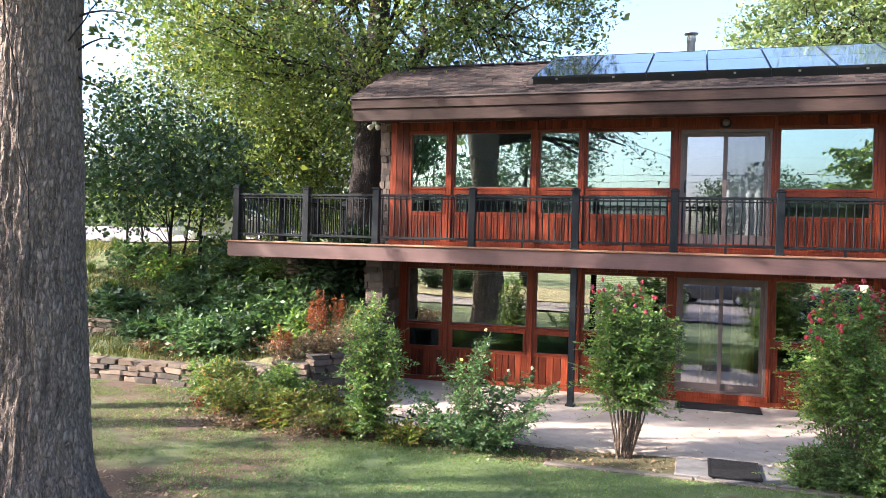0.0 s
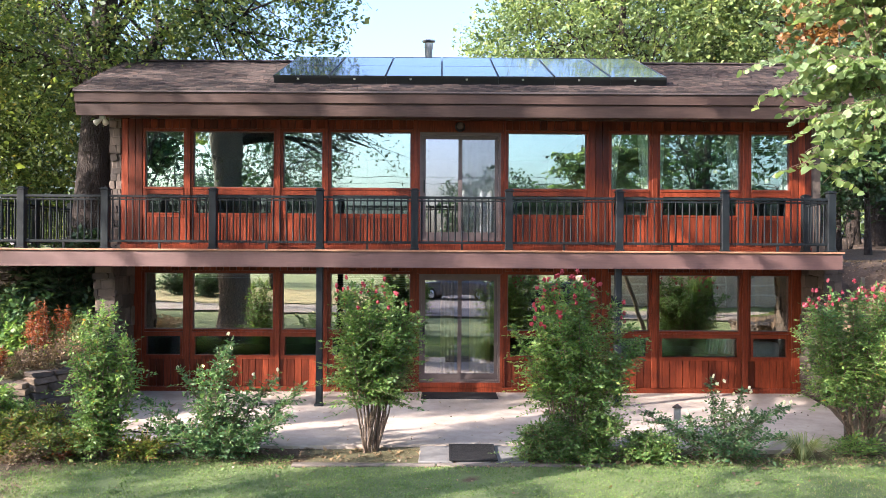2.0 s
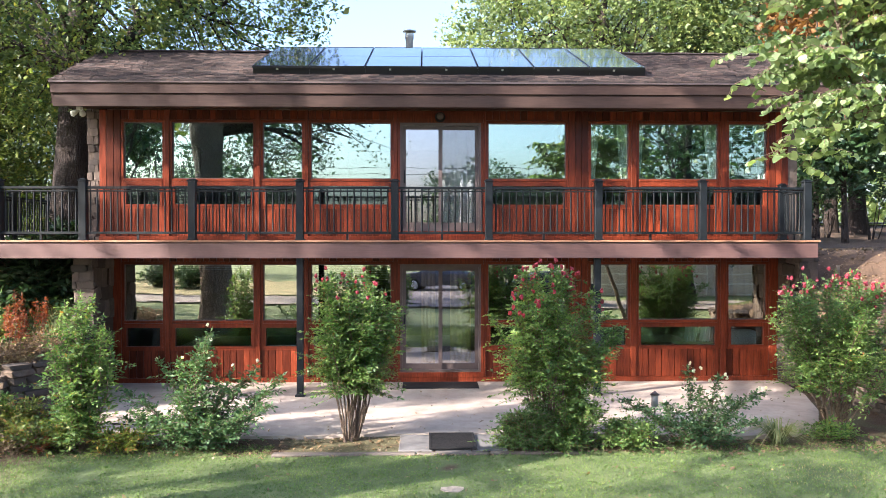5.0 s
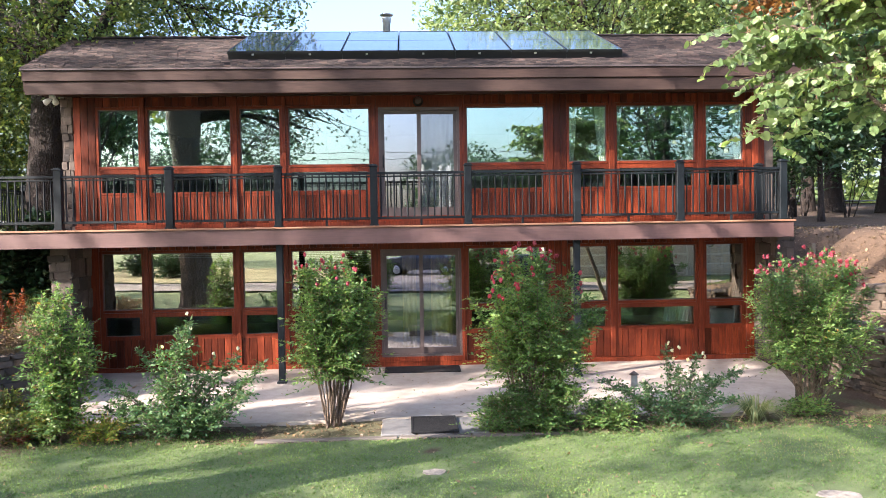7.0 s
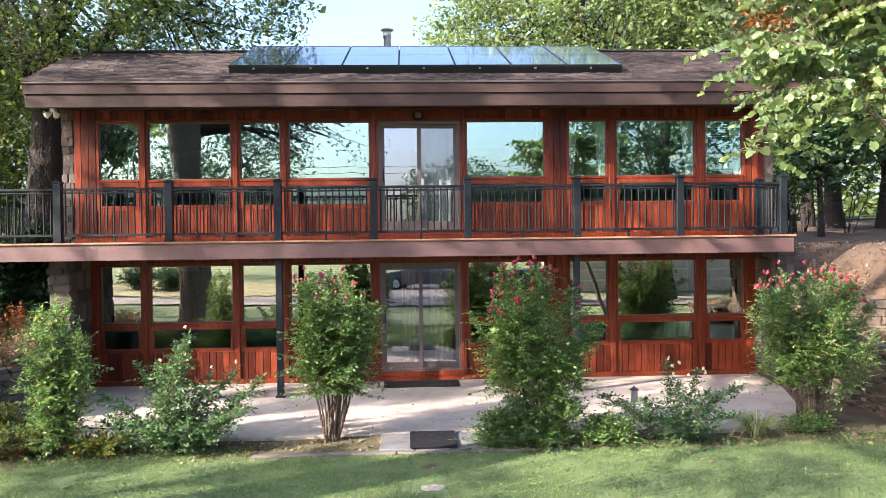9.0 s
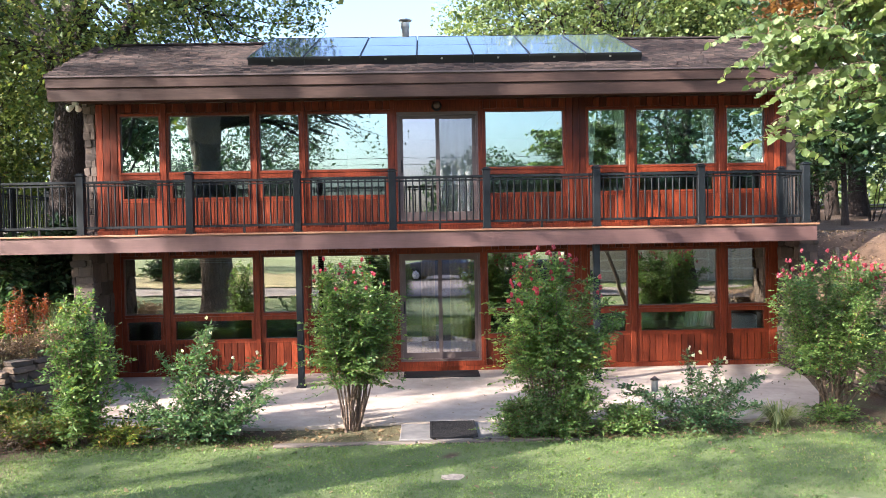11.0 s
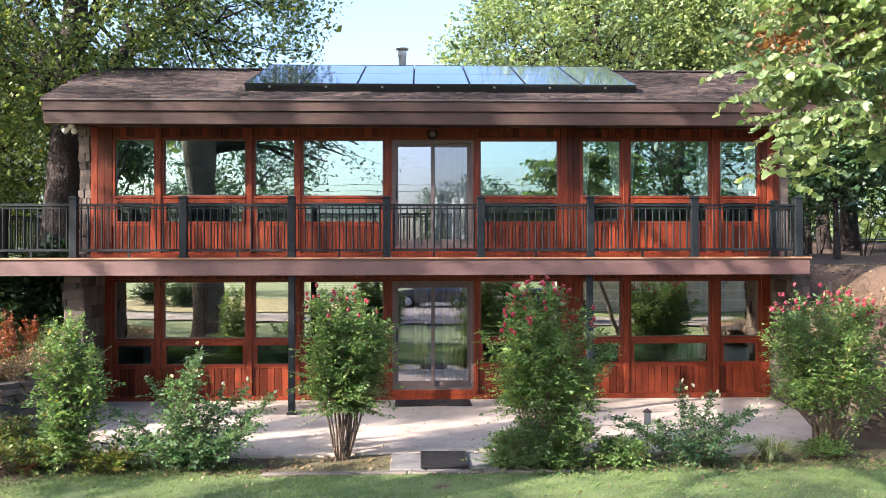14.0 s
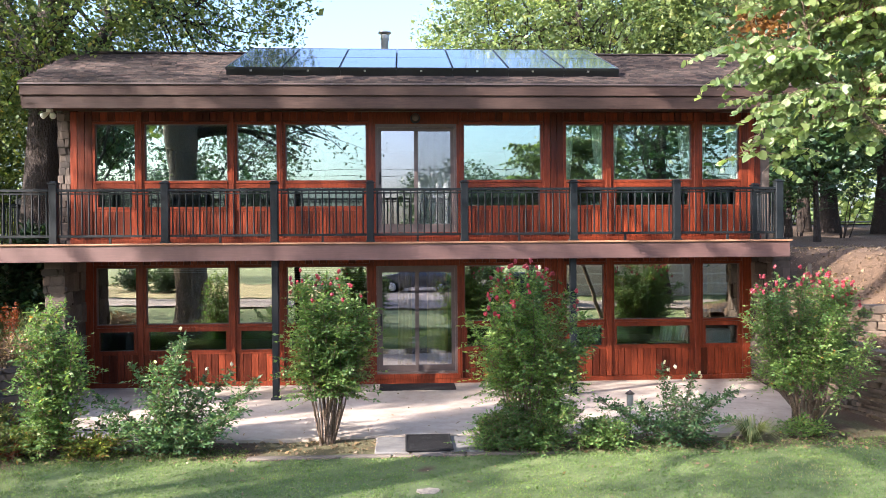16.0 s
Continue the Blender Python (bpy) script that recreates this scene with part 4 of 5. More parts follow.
for x in (-2.555, 2.815):
    col = thing("deck_column", "slim black square steel column under the deck", "column", "deck columns", at=(x, -1.42, Z0))
    part("shaft", boxes((-0.058, 0.058, -0.058, 0.058, 0.012, 2.51), bevel=0.008), BLACK, col)
    part("base_plate", boxes((-0.085, 0.085, -0.085, 0.085, 0.0, 0.045), bevel=0.008), BLACK, col)

# ---- stone piers and retaining walls ----


def stone_meshes(mat, count, seed, rough=0.10):
    """A few uneven, rounded blocks of unit size, used for all stones of a kind."""
    rng = random.Random(seed)
    out = []
    for i in range(count):
        bm = bmesh.new()
        bmesh.ops.create_cube(bm, size=1)
        bmesh.ops.bevel(bm, geom=bm.edges[:], offset=0.11, segments=1, affect="EDGES")
        for v in bm.verts:
            v.co += Vector([rng.uniform(-rough, rough) for _ in range(3)]) * 0.7
        me = bpy.data.meshes.new("stone")
        bm.to_mesh(me)
        bm.free()
        me.materials.append(mat)
        out.append(me)
    return out


FLAT = stone_meshes(STONE, 10, 3, 0.11)
RUBBLE = stone_meshes(PIER_STONE, 10, 9, 0.12)


def lay_stones(parent, meshes, a, b, z0, z1, rng, course=(0.09, 0.16), length=(0.25, 0.6), depth=0.22, lean=0.0, wave=None, turn=0.03):
    """Courses of stones along the line a-b, from z0 up to z1 (which may follow wave)."""
    a, b = Vector(a), Vector(b)
    L = (b - a).length
    d = (b - a).normalized()
    ang = math.atan2(d.y, d.x)
    z = z0
    while z < z1 - 0.04:
        h = min(rng.uniform(*course), z1 - z)
        s = -rng.uniform(0, length[0])
        while s < L:
            l = rng.uniform(*length)
            s0, s1 = max(-0.03, s), min(L + 0.03, s + l)
            mid, l0 = (s0 + s1) / 2, s1 - s0
            if l0 > 0.05 and (wave is None or z + h * 0.6 < wave(a + d * mid)):
                p = a + d * mid + Vector((-d.y, d.x, 0)) * lean * (z - z0)
                m = Matrix.Translation((p.x + rng.uniform(-0.02, 0.02), p.y + rng.uniform(-0.02, 0.02), z + h / 2)) @ Matrix.Rotation(ang + rng.uniform(-0.06, 0.06), 4, "Z") @ Matrix.Rotation(rng.uniform(-turn, turn), 4, "Y") @ Matrix.Diagonal((l0 * 0.99, depth, h * 0.98, 1))
                piece("stone", meshes[rng.randrange(len(meshes))], parent, m)
            s += l
        z += h


def pier(name, x0, x1, top):
    """A square stone pier that stands out from the wall under the deck."""
    root = thing(name, "rough stone pier carrying the end of the deck", "pier", "stone piers")
    part("core", boxes((x0 + 0.03, x1 - 0.03, -0.985, 0.02, Z0 - 0.2, top)), MORTAR, root)
    rng = random.Random(name)
    lay_stones(root, RUBBLE, (x0 + 0.02, -1.0, 0), (x1 - 0.02, -1.0, 0), Z0, top, rng, (0.12, 0.3), (0.16, 0.38), 0.05, 0, turn=0.12)
    for x in (x0 + 0.03, x1 - 0.03):
        lay_stones(root, RUBBLE, (x, -0.97, 0), (x, -0.02, 0), Z0, top, rng, (0.16, 0.36), (0.22, 0.5), 0.06, turn=0.16)
    return root


lay_stones(bpy.data.objects["wall_left"], RUBBLE, (-6.9, 0.01, 0), (-6.73, 0.01, 0), 2.5, 5.25, random.Random(4), (0.10, 0.2), (0.08, 0.2), 0.05, turn=0.08)
pier("left_pier", -6.78, -6.42, 2.235)
pier("right_pier", 6.74, 7.08, 2.235)

rng = random.Random(11)
wl = thing("garden_wall", "low dry stone retaining wall of flat brown stones", "wall", "retaining walls")
line = [(-15.5, -2.5), (-12.5, -2.5), (-10.9, -2.48), (-9.6, -2.5), (-8.6, -2.75), (-7.5, -3.2), (-6.85, -3.2), (-6.5, -2.6), (-6.42, -1.65)]
for i, (a, b) in enumerate(zip(line, line[1:])):
    tall = 0.12 if i < 3 else 0.16 if i == 3 else 0.3 if i == 4 else 0.45 if i == 5 else 0.6
    lay_stones(wl, FLAT, (*a, 0), (*b, 0), Z0 - 0.05, tall, rng, (0.09, 0.14), (0.28, 0.62), 0.3, 0.06 if i < 5 else 0)
w2 = thing("upper_garden_wall", "broken course of flat stones in the planted bank", "wall", "retaining walls")
for a, b, z in (((-13.5, -1.3), (-10.2, -1.2), 0.45), ((-9.5, 0.9), (-6.95, 0.9), 1.35)):
    lay_stones(w2, FLAT, (*a, 0), (*b, 0), z - 0.15, z + (0.3 if z < 1 else 0.85), rng, (0.09, 0.16), (0.3, 0.6), 0.3, 0.05)
wr = thing("bank_wall", "dry stone retaining wall of flat stones holding the bank", "wall", "retaining walls")
line = [(6.82, -1.6), (7.02, -2.3), (7.25, -3.2), (7.5, -4.4), (7.8, -6.0)]
for i, (a, b) in enumerate(zip(line, line[1:])):
    lay_stones(wr, FLAT, (*a, 0), (*b, 0), Z0 - 0.05, 0.95 - 0.08 * i, rng, (0.06, 0.11), (0.2, 0.6), 0.3, -0.06)
wr2 = thing("upper_bank_wall", "short upper course of pale stones on the bank", "wall", "retaining walls")
lay_stones(wr2, FLAT, (7.55, -2.6, 0), (8.6, -3.0, 0), 0.9, 1.45, rng, (0.1, 0.16), (0.25, 0.5), 0.3, 0.05)
stake = tagged(part("wooden_stake", boxes((-0.03, 0.03, -0.02, 0.02, -0.2, 0.42), bevel=0.006), TIMBER), "short weathered wooden stake in the bank", "stake")
stake.location = (7.35, -1.2, height(7.35, -1.2))

# ---- mats, timber edging, path lamp ----
door_mat = tagged(part("door_mat", boxes((-0.74, 0.72, -0.78, -0.12, Z0 + 0.012, Z0 + 0.028), bevel=0.006), RUBBER), "black rubber doormat before the sliding door", "mat")
mat = thing("ribbed_mat", "black perforated rubber mat laid on paving slabs", "mat", at=(0.07, -4.68, Z0 + 0.0))
part("border", boxes((-0.325, 0.325, -0.44, -0.41, 0, 0.016), (-0.325, 0.325, 0.41, 0.44, 0, 0.016), (-0.325, -0.295, -0.41, 0.41, 0, 0.016), (0.295, 0.325, -0.41, 0.41, 0, 0.016)), RUBBER, mat)
bar = boxes((-0.294, 0.294, -0.008, 0.008, 0, 0.014))
BARM = bpy.data.meshes.new("rib")
bar.to_mesh(BARM)
bar.free()
BARM.materials.append(RUBBER)
for i in range(26):
    piece("rib", BARM, mat, pose(0, -0.395 + 0.0316 * i, 0))
part("base", boxes((-0.31, 0.31, -0.42, 0.42, -0.012, 0.006)), RUBBER, mat)
for x in (-0.5, 0.0, 0.5):
    tagged(part("paving_slab", boxes((x + 0.07 - 0.24, x + 0.07 + 0.24, -5.1, -4.24, Z0 - 0.09, Z0 - 0.014), bevel=0.012), plain("slab_grey%d" % int(x * 2 + 1), (0.13, 0.125, 0.12), 0.9)), "grey paving slab under the mat", "paving slab", "slabs under the mat")
for x0, x1 in ((-2.35, -0.43), (-0.42, 0.55), (0.56, 1.75)):
    t = tagged(part("edging_timber", boxes((x0, x1, -5.24, -5.12, Z0 - 0.14, Z0 - 0.022), bevel=0.02), TIMBER), "weathered grey edging timber along the lawn", "timber", "edging timbers")
for x, y, r, seed in ((0.0, -6.7, 0.15, 1), (0.02, -7.75, 0.12, 2), (4.15, -7.85, 0.22, 3)):
    rr = random.Random(seed)
    bm = bmesh.new()
    ring = [bm.verts.new((r * q * math.cos(a * 0.2513), r * 0.75 * q * math.sin(a * 0.2513), 0.03)) for a, q in ((a, 0.95 + 0.35 * noise.noise((math.cos(a * 0.2513) * 1.6, math.sin(a * 0.2513) * 1.6, seed * 3.1))) for a in range(25))]
    f = bm.faces.new(ring)
    g = bmesh.ops.extrude_face_region(bm, geom=[f])
    for v in g["geom"]:
        if isinstance(v, bmesh.types.BMVert):
            v.co.z -= 0.12
    bmesh.ops.recalc_face_normals(bm, faces=bm.faces)
    st = part("stepping_stone", bm, LAWN_STONE)
    st.location = (x, y, height(x, y) - 0.022)
    tagged(st, "pale flat stone sunk in the lawn", "stepping stone", "stones in the lawn")
lite = thing("path_light", "small bronze path light with a glass lantern", "lamp", at=(3.02, -4.35, Z0 - 0.03))
mesh_from("stem", [tube([(0, 0, 0), (0, 0, 0.42)], [0.012, 0.012], 8)], BRONZE, lite)
mesh_from("lantern", [tube([(0, 0, 0.42), (0, 0, 0.44), (0, 0, 0.6)], [0.03, 0.05, 0.05], 12)], LAMP_GLASS, lite)
mesh_from("lid", [tube([(0, 0, 0.6), (0, 0, 0.605), (0, 0, 0.66)], [0.05, 0.075, 0.008], 12)], BRONZE, lite)
for x, y, r, sz in ((-3.3, -3.2, 20, 0.5), (-4.9, -3.6, -12, 0.45)):
    v, f = tube(bend(np.random.default_rng(3), (-sz / 2, 0, 0.012), (sz / 2, 0, 0.012), 0, 0.05, 6), [0.012, 0.014, 0.012, 0.011, 0.009, 0.004], 6)
    t = mesh_from("twig", [(v, f)], SHADED_BARK)
    t.matrix_world = pose(x, y, Z0 + 0.004, 0, 0, r)
    tagged(t, "fallen twig lying on the patio", "twig", "twigs")

# ---- shrubs ----
R = np.random.default_rng(21)
G = Z0 - 0.04
shrub("crape_myrtle", "crape myrtle with bare lower stems and red blossom", (-1.38, -4.45, G), fan(R, 20, 0.92, 0.6, 1.2, 2.45), MYRTLE_LEAF, 1, 0.056, 720, 0.016, (RED_FLOWER, 34, 0.05, "red blossom head"), start=0.32, side=0.27, single=True)
shrub("crape_myrtle", "leafy crape myrtle with red blossom over a dense green base", (1.42, -4.75, G), fan(R, 24, 0.98, 0.65, 1.2, 2.5), MYRTLE_LEAF, 2, 0.054, 700, 0.015, (RED_FLOWER, 74, 0.055, "red blossom head"), start=0.32, side=0.27, single=True)
shrub("crape_myrtle", "broad crape myrtle with many red blossoms by the stone wall", (5.75, -4.15, G), fan(R, 26, 1.15, 0.8, 1.2, 2.45), MYRTLE_LEAF, 3, 0.054, 640, 0.016, (RED_FLOWER, 74, 0.055, "red blossom head"), start=0.3, side=0.28, single=True)
shrub("tall_shrub", "tall upright light green shrub before the stone pier", (-5.0, -4.85, G), fan(R, 16, 0.46, 0.4, 1.1, 2.2), MYRTLE_LEAF, 4, 0.062, 420, 0.012, start=0.1, side=0.22, single=True)
shrub("rose_of_sharon", "wide blue-green shrub with arching branches and a few white flowers", (-3.45, -4.75, G), [(-1.05, 0.1, 0.75), (-0.85, -0.3, 0.55), (-0.6, 0.2, 1.15), (-0.3, 0.1, 1.2), (0.0, 0.2, 1.45), (0.2, -0.1, 1.6), (0.05, 0, 1.25), (0.45, 0.1, 1.0), (0.8, 0.15, 1.1), (1.15, 0.1, 0.95), (1.05, -0.2, 0.6), (0.7, -0.3, 0.5), (-0.4, -0.5, 0.5), (0.3, -0.5, 0.5), (-1.0, 0.0, 0.4), (0.9, 0.3, 0.7), (-0.2, -0.3, 0.8), (0.25, 0.2, 0.9)], BLUE_LEAF, 5, 0.06, 800, 0.012, (WHITE_FLOWER, 7, 0.045, "white flower"), start=0.08, side=0.2, single=True)
shrub("white_shrub", "loose low shrub with white flowers beside the path light", (3.5, -4.85, G), [(-1.05, 0.1, 0.62), (-0.8, 0.2, 0.5), (-0.5, -0.1, 0.6), (-0.1, 0.2, 1.05), (0.0, 0, 0.8), (0.3, 0.1, 0.95), (0.35, -0.2, 0.7), (0.65, 0.1, 0.6), (0.95, 0.15, 0.7), (0.75, -0.3, 0.4), (-0.3, -0.4, 0.4), (0.2, -0.4, 0.3)], BLUE_LEAF, 6, 0.056, 850, 0.009, (WHITE_FLOWER, 16, 0.045, "white flower"), start=0.12, side=0.17, single=True)
for i, (x, y, rx, ry, h, n) in enumerate(((1.55, -4.95, 0.75, 0.35, 0.75, 46), (2.45, -4.9, 0.45, 0.28, 0.38, 30), (0.95, -4.9, 0.3, 0.25, 0.5, 20))):
    shrub("ground_cover", "dense low bright green ground cover", (x, y, G), fan(R, n, rx, ry, h * 0.5, h), MYRTLE_LEAF, 30 + i, 0.046, 560, 0.006, start=0.0, side=0.2, category="ground cover")
for i, (x, y, rx, ry, h, n, mt) in enumerate(((-6.6, -4.6, 0.8, 0.5, 0.55, 34, LIME_LEAF), (-5.6, -4.85, 0.8, 0.4, 0.38, 36, LIME_LEAF), (-7.6, -4.3, 0.7, 0.5, 0.6, 30, LIME_LEAF), (-4.5, -4.9, 0.5, 0.3, 0.25, 22, LIME_LEAF), (-6.9, -4.0, 0.5, 0.4, 0.85, 18, MYRTLE_LEAF), (-8.0, -3.7, 0.6, 0.4, 0.7, 20, LIME_LEAF), (-6.2, -4.2, 0.5, 0.35, 0.6, 18, LIME_LEAF), (-7.2, -3.8, 0.7, 0.4, 0.6, 22, MYRTLE_LEAF), (-8.5, -3.3, 0.6, 0.4, 0.7, 22, LIME_LEAF), (5.5, -4.6, 0.3, 0.2, 0.26, 14, MYRTLE_LEAF), (-9.0, -3.0, 0.5, 0.4, 0.7, 18, MYRTLE_LEAF))):
    shrub("bed_plant", "sunlit yellow-green bedding plants" if mt is LIME_LEAF else "leafy green bedding plants", (x, y, G), fan(R, n, rx, ry, h * 0.5, h), mt, 50 + i, 0.062, 420, 0.006, start=0.05, side=0.22, category="bedding plant")
for i, (x, y, h) in enumerate(((-7.2, -2.2, 1.15), (-6.95, -1.9, 1.0), (-7.45, -2.0, 0.9), (-7.05, -2.4, 0.8), (-7.9, -2.5, 0.7), (-6.5, -4.9, 0.35), (-8.3, -4.4, 0.3), (-5.4, -5.1, 0.25), (-7.5, -2.9, 0.6), (-8.3, -2.7, 0.5), (-7.7, -4.6, 0.3))):
    shrub("rust_plant", "rust-red dying plant spikes on the bank", (x, y, height(x, y) - 0.03), fan(R, 5, 0.15, 0.13, h * 0.6, h), RUST_LEAF, 70 + i, 0.05, 330, 0.006, start=0.4, side=0.06, category="plant")
for i, (x, y, h) in enumerate(((-8.6, -2.0, 0.45), (-9.6, -1.9, 0.4), (-10.4, -1.9, 0.35), (-6.75, -2.8, 0.5), (-7.1, -2.75, 0.45), (-6.7, -2.3, 0.45), (-7.6, -2.85, 0.4), (-11.2, -2.0, 0.3), (-5.9, -5.1, 0.25), (-7.2, -5.0, 0.2))):
    shrub("dry_plant", "dry brown stalks and seed heads", (x, y, height(x, y) - 0.03), fan(R, 18, 0.5, 0.35, h * 0.6, h), DRY_LEAF, 80 + i, 0.045, 150, 0.005, start=0.2, side=0.2, category="plant")
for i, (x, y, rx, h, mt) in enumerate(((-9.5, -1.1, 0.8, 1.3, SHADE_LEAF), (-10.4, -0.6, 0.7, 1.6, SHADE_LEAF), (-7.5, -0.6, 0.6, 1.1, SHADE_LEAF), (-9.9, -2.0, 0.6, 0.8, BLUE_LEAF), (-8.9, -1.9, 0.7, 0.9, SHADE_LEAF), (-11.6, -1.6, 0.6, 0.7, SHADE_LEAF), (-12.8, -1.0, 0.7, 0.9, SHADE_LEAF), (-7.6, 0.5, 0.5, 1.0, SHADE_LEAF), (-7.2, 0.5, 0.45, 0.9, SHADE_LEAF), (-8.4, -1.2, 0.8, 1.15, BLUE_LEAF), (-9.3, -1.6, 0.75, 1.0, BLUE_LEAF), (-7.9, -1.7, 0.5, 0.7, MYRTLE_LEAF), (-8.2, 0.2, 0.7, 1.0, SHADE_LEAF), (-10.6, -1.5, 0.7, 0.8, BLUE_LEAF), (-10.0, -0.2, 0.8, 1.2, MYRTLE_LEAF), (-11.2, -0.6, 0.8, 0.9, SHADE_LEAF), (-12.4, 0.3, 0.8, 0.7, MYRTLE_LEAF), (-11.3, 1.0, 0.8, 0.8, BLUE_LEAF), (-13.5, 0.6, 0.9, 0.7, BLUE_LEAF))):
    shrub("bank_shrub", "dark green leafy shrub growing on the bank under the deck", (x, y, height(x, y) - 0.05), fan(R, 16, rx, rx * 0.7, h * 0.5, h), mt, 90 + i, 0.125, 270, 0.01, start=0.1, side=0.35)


def grass_tuft(x, y, n, h, seed, label, wide=0.25, blades=None):
    rng = np.random.default_rng(seed)
    a, lean = rng.uniform(0, 6.28, n), rng.uniform(wide, 1.15 + (wide - 0.25), n)
    hh = h * rng.uniform(0.6, 1.1, n)
    groups = []
    for i in range(n):
        d = np.array([math.cos(a[i]), math.sin(a[i]), 0])
        s = np.array([-d[1], d[0], 0]) * 0.006
        b = d * rng.uniform(0, 0.06)
        m1 = b + d * lean[i] * hh[i] * 0.4 + np.array([0, 0, hh[i] * 0.7])
        tip = b + d * lean[i] * hh[i] * 1.1 + np.array([0, 0, hh[i] * (1.05 - 0.5 * lean[i])])
        groups.append((np.array([b - s, b + s, m1 + s, m1 - s, tip + s * 0.2, tip - s * 0.2]), np.array([[0, 1, 2, 3], [3, 2, 4, 5]])))
    root = thing("grass_tuft", label, "grass", at=(x, y, height(x, y)))
    mesh_from("blade", groups, blades or GRASS, root, smooth=False)["kind"] = "stuff"


grass_tuft(4.65, -4.75, 190, 0.46, 5, "tuft of long arching pale grass at the patio's edge", 0.75, STRAW_GRASS)
for i in range(20):
    x, y = -16.0 + 0.24 * i + R.random(), -1.6 + 4.6 * R.random()
    grass_tuft(x, y, 110, 0.25 + 0.2 * R.random(), 200 + i, "clump of tall weedy grass on the bank")

rng = np.random.default_rng(91)
n = 70000
wx, wy = rng.uniform(-18, -6.8, n), rng.uniform(-2.3, 5.0, n)
dense = np.array([noise.noise((x * 0.7, y * 0.7, 12)) for x, y in zip(wx, wy)])
ok = (dense > -0.25 - 0.5 * rng.random(n)) & (wy > np.array([left_wall_y(x) for x in wx]) + 0.15)
wx, wy, dense = wx[ok], wy[ok], dense[ok]
wz = np.array([height(x, y) for x, y in zip(wx, wy)])
a = rng.uniform(0, 6.28, len(wx))
hh = rng.uniform(0.05, 0.2, len(wx)) * (1 + 0.8 * np.clip(dense, -0.3, 0.6))
b0 = np.stack([wx, wy, wz - 0.01], 1)
sd = np.stack([np.cos(a), np.sin(a), 0 * a], 1) * rng.uniform(0.006, 0.014, (len(wx), 1))
tp = b0 + np.stack([-np.sin(a) * hh * 0.5, np.cos(a) * hh * 0.5, hh], 1)
tagged(mesh_from("bank_weeds", [(np.stack([b0 - sd, b0 + sd, tp], 1).reshape(-1, 3), np.arange(3 * len(wx)).reshape(-1, 3))], WEED, smooth=False), "rough weeds and long grass on the bank", "grass", kind="stuff")

# ---- trees ----
# the big oak beside the camera's start, its furrowed trunk near the lens
oak_root = thing("oak_tree", "big old oak with furrowed grey-brown bark", "tree", at=(-6.82, -9.33, Z0 - 0.1))
rows, cols = 210, 240
OH = 8.0
groups = []
hv = np.linspace(0, 1, rows)
av = np.linspace(0, 2 * np.pi, cols, endpoint=False)
vv = np.zeros((rows, cols, 3))
for i, h in enumerate(hv):
    z = h * OH
    r = 0.475 - 0.012 * z + 0.26 * math.exp(-z * 2.3) + 0.12 * smooth01((z - 4.9) / 2.0)
    cx, cy = -0.045 * z + 0.02 * math.sin(z), 0.03 * z
    for j, a in enumerate(av):
        ca, sa = math.cos(a), math.sin(a)
        flare = 1 + 0.20 * math.exp(-z * 2.2) * math.sin(5 * a + 1)
        wx, wz = noise.noise((ca * 3, sa * 3, z * 1.5)) * 0.35, noise.noise((ca * 4, sa * 4, z * 2 + 9)) * 0.3
        ridge = (0.5 - abs(noise.noise((ca * 9 + wx, sa * 9 + wx, z * 2.2 + wz)))) * 0.085 * (1 - 0.75 * smooth01((z - 3.6) / 1.2)) + noise.noise((ca * 22, sa * 22, z * 5)) * 0.012
        lump = noise.noise((ca * 1.2, sa * 1.2, z * 0.5 + 4)) * 0.04
        rr = r * flare + ridge + lump
        vv[i, j] = (cx + rr * ca, cy + rr * sa, z)
ii, jj = np.meshgrid(np.arange(rows - 1), np.arange(cols), indexing="ij")
kk = (jj + 1) % cols
mesh_from("trunk", [(vv.reshape(-1, 3), np.stack([ii * cols + jj, ii * cols + kk, (ii + 1) * cols + kk, (ii + 1) * cols + jj], -1).reshape(-1, 4))], OAK_BARK, oak_root)
rng = np.random.default_rng(77)
limbs, tips = [], []
for i in range(18):
    a = i * 2.4
    st = np.array([-0.2, 0.2, rng.uniform(6.0, 7.8)])
    end = np.array([5.2 * math.cos(a) * rng.uniform(0.5, 1.1), 4.6 * math.sin(a) * rng.uniform(0.5, 1.1), rng.uniform(5.6 if math.sin(a) < 0.1 else 7.6, 12)])
    p = bend(rng, st, end, 0.08, 0.14, 8)
    limbs.append(tube(p, np.linspace(0.2, 0.03, 8), 8))
    for k in range(13):
        q = p[rng.integers(3, 8)] + rng.normal(0, 1.0, 3) * np.array([1.1, 1.1, 0.8])
        limbs.append(tube(bend(rng, p[rng.integers(3, 7)], q, 0, 0.1, 4), np.linspace(0.03, 0.006, 4), 4))
        tips.append(q)
for i in range(5):
    p = bend(rng, (-0.1, 0.1, 6.2), (3.2 + 0.45 * i, rng.uniform(-1.5, 0.3), 5.6 + 0.35 * i), 0.1, 0.08, 8)
    limbs.append(tube(p, np.linspace(0.12, 0.02, 8), 7))
    for k in range(9):
        q = p[rng.integers(4, 8)] + rng.normal(0, 0.5, 3)
        limbs.append(tube(bend(rng, p[rng.integers(4, 7)], q, 0, 0.1, 4), np.linspace(0.02, 0.005, 4), 4))
        tips.append(q)
# limbs darker than the trunk's bark, coloured as if seen against the sky
mesh_from("limbs", limbs, SHADED_BARK, oak_root)
c = np.repeat(np.array(tips), 26, 0)
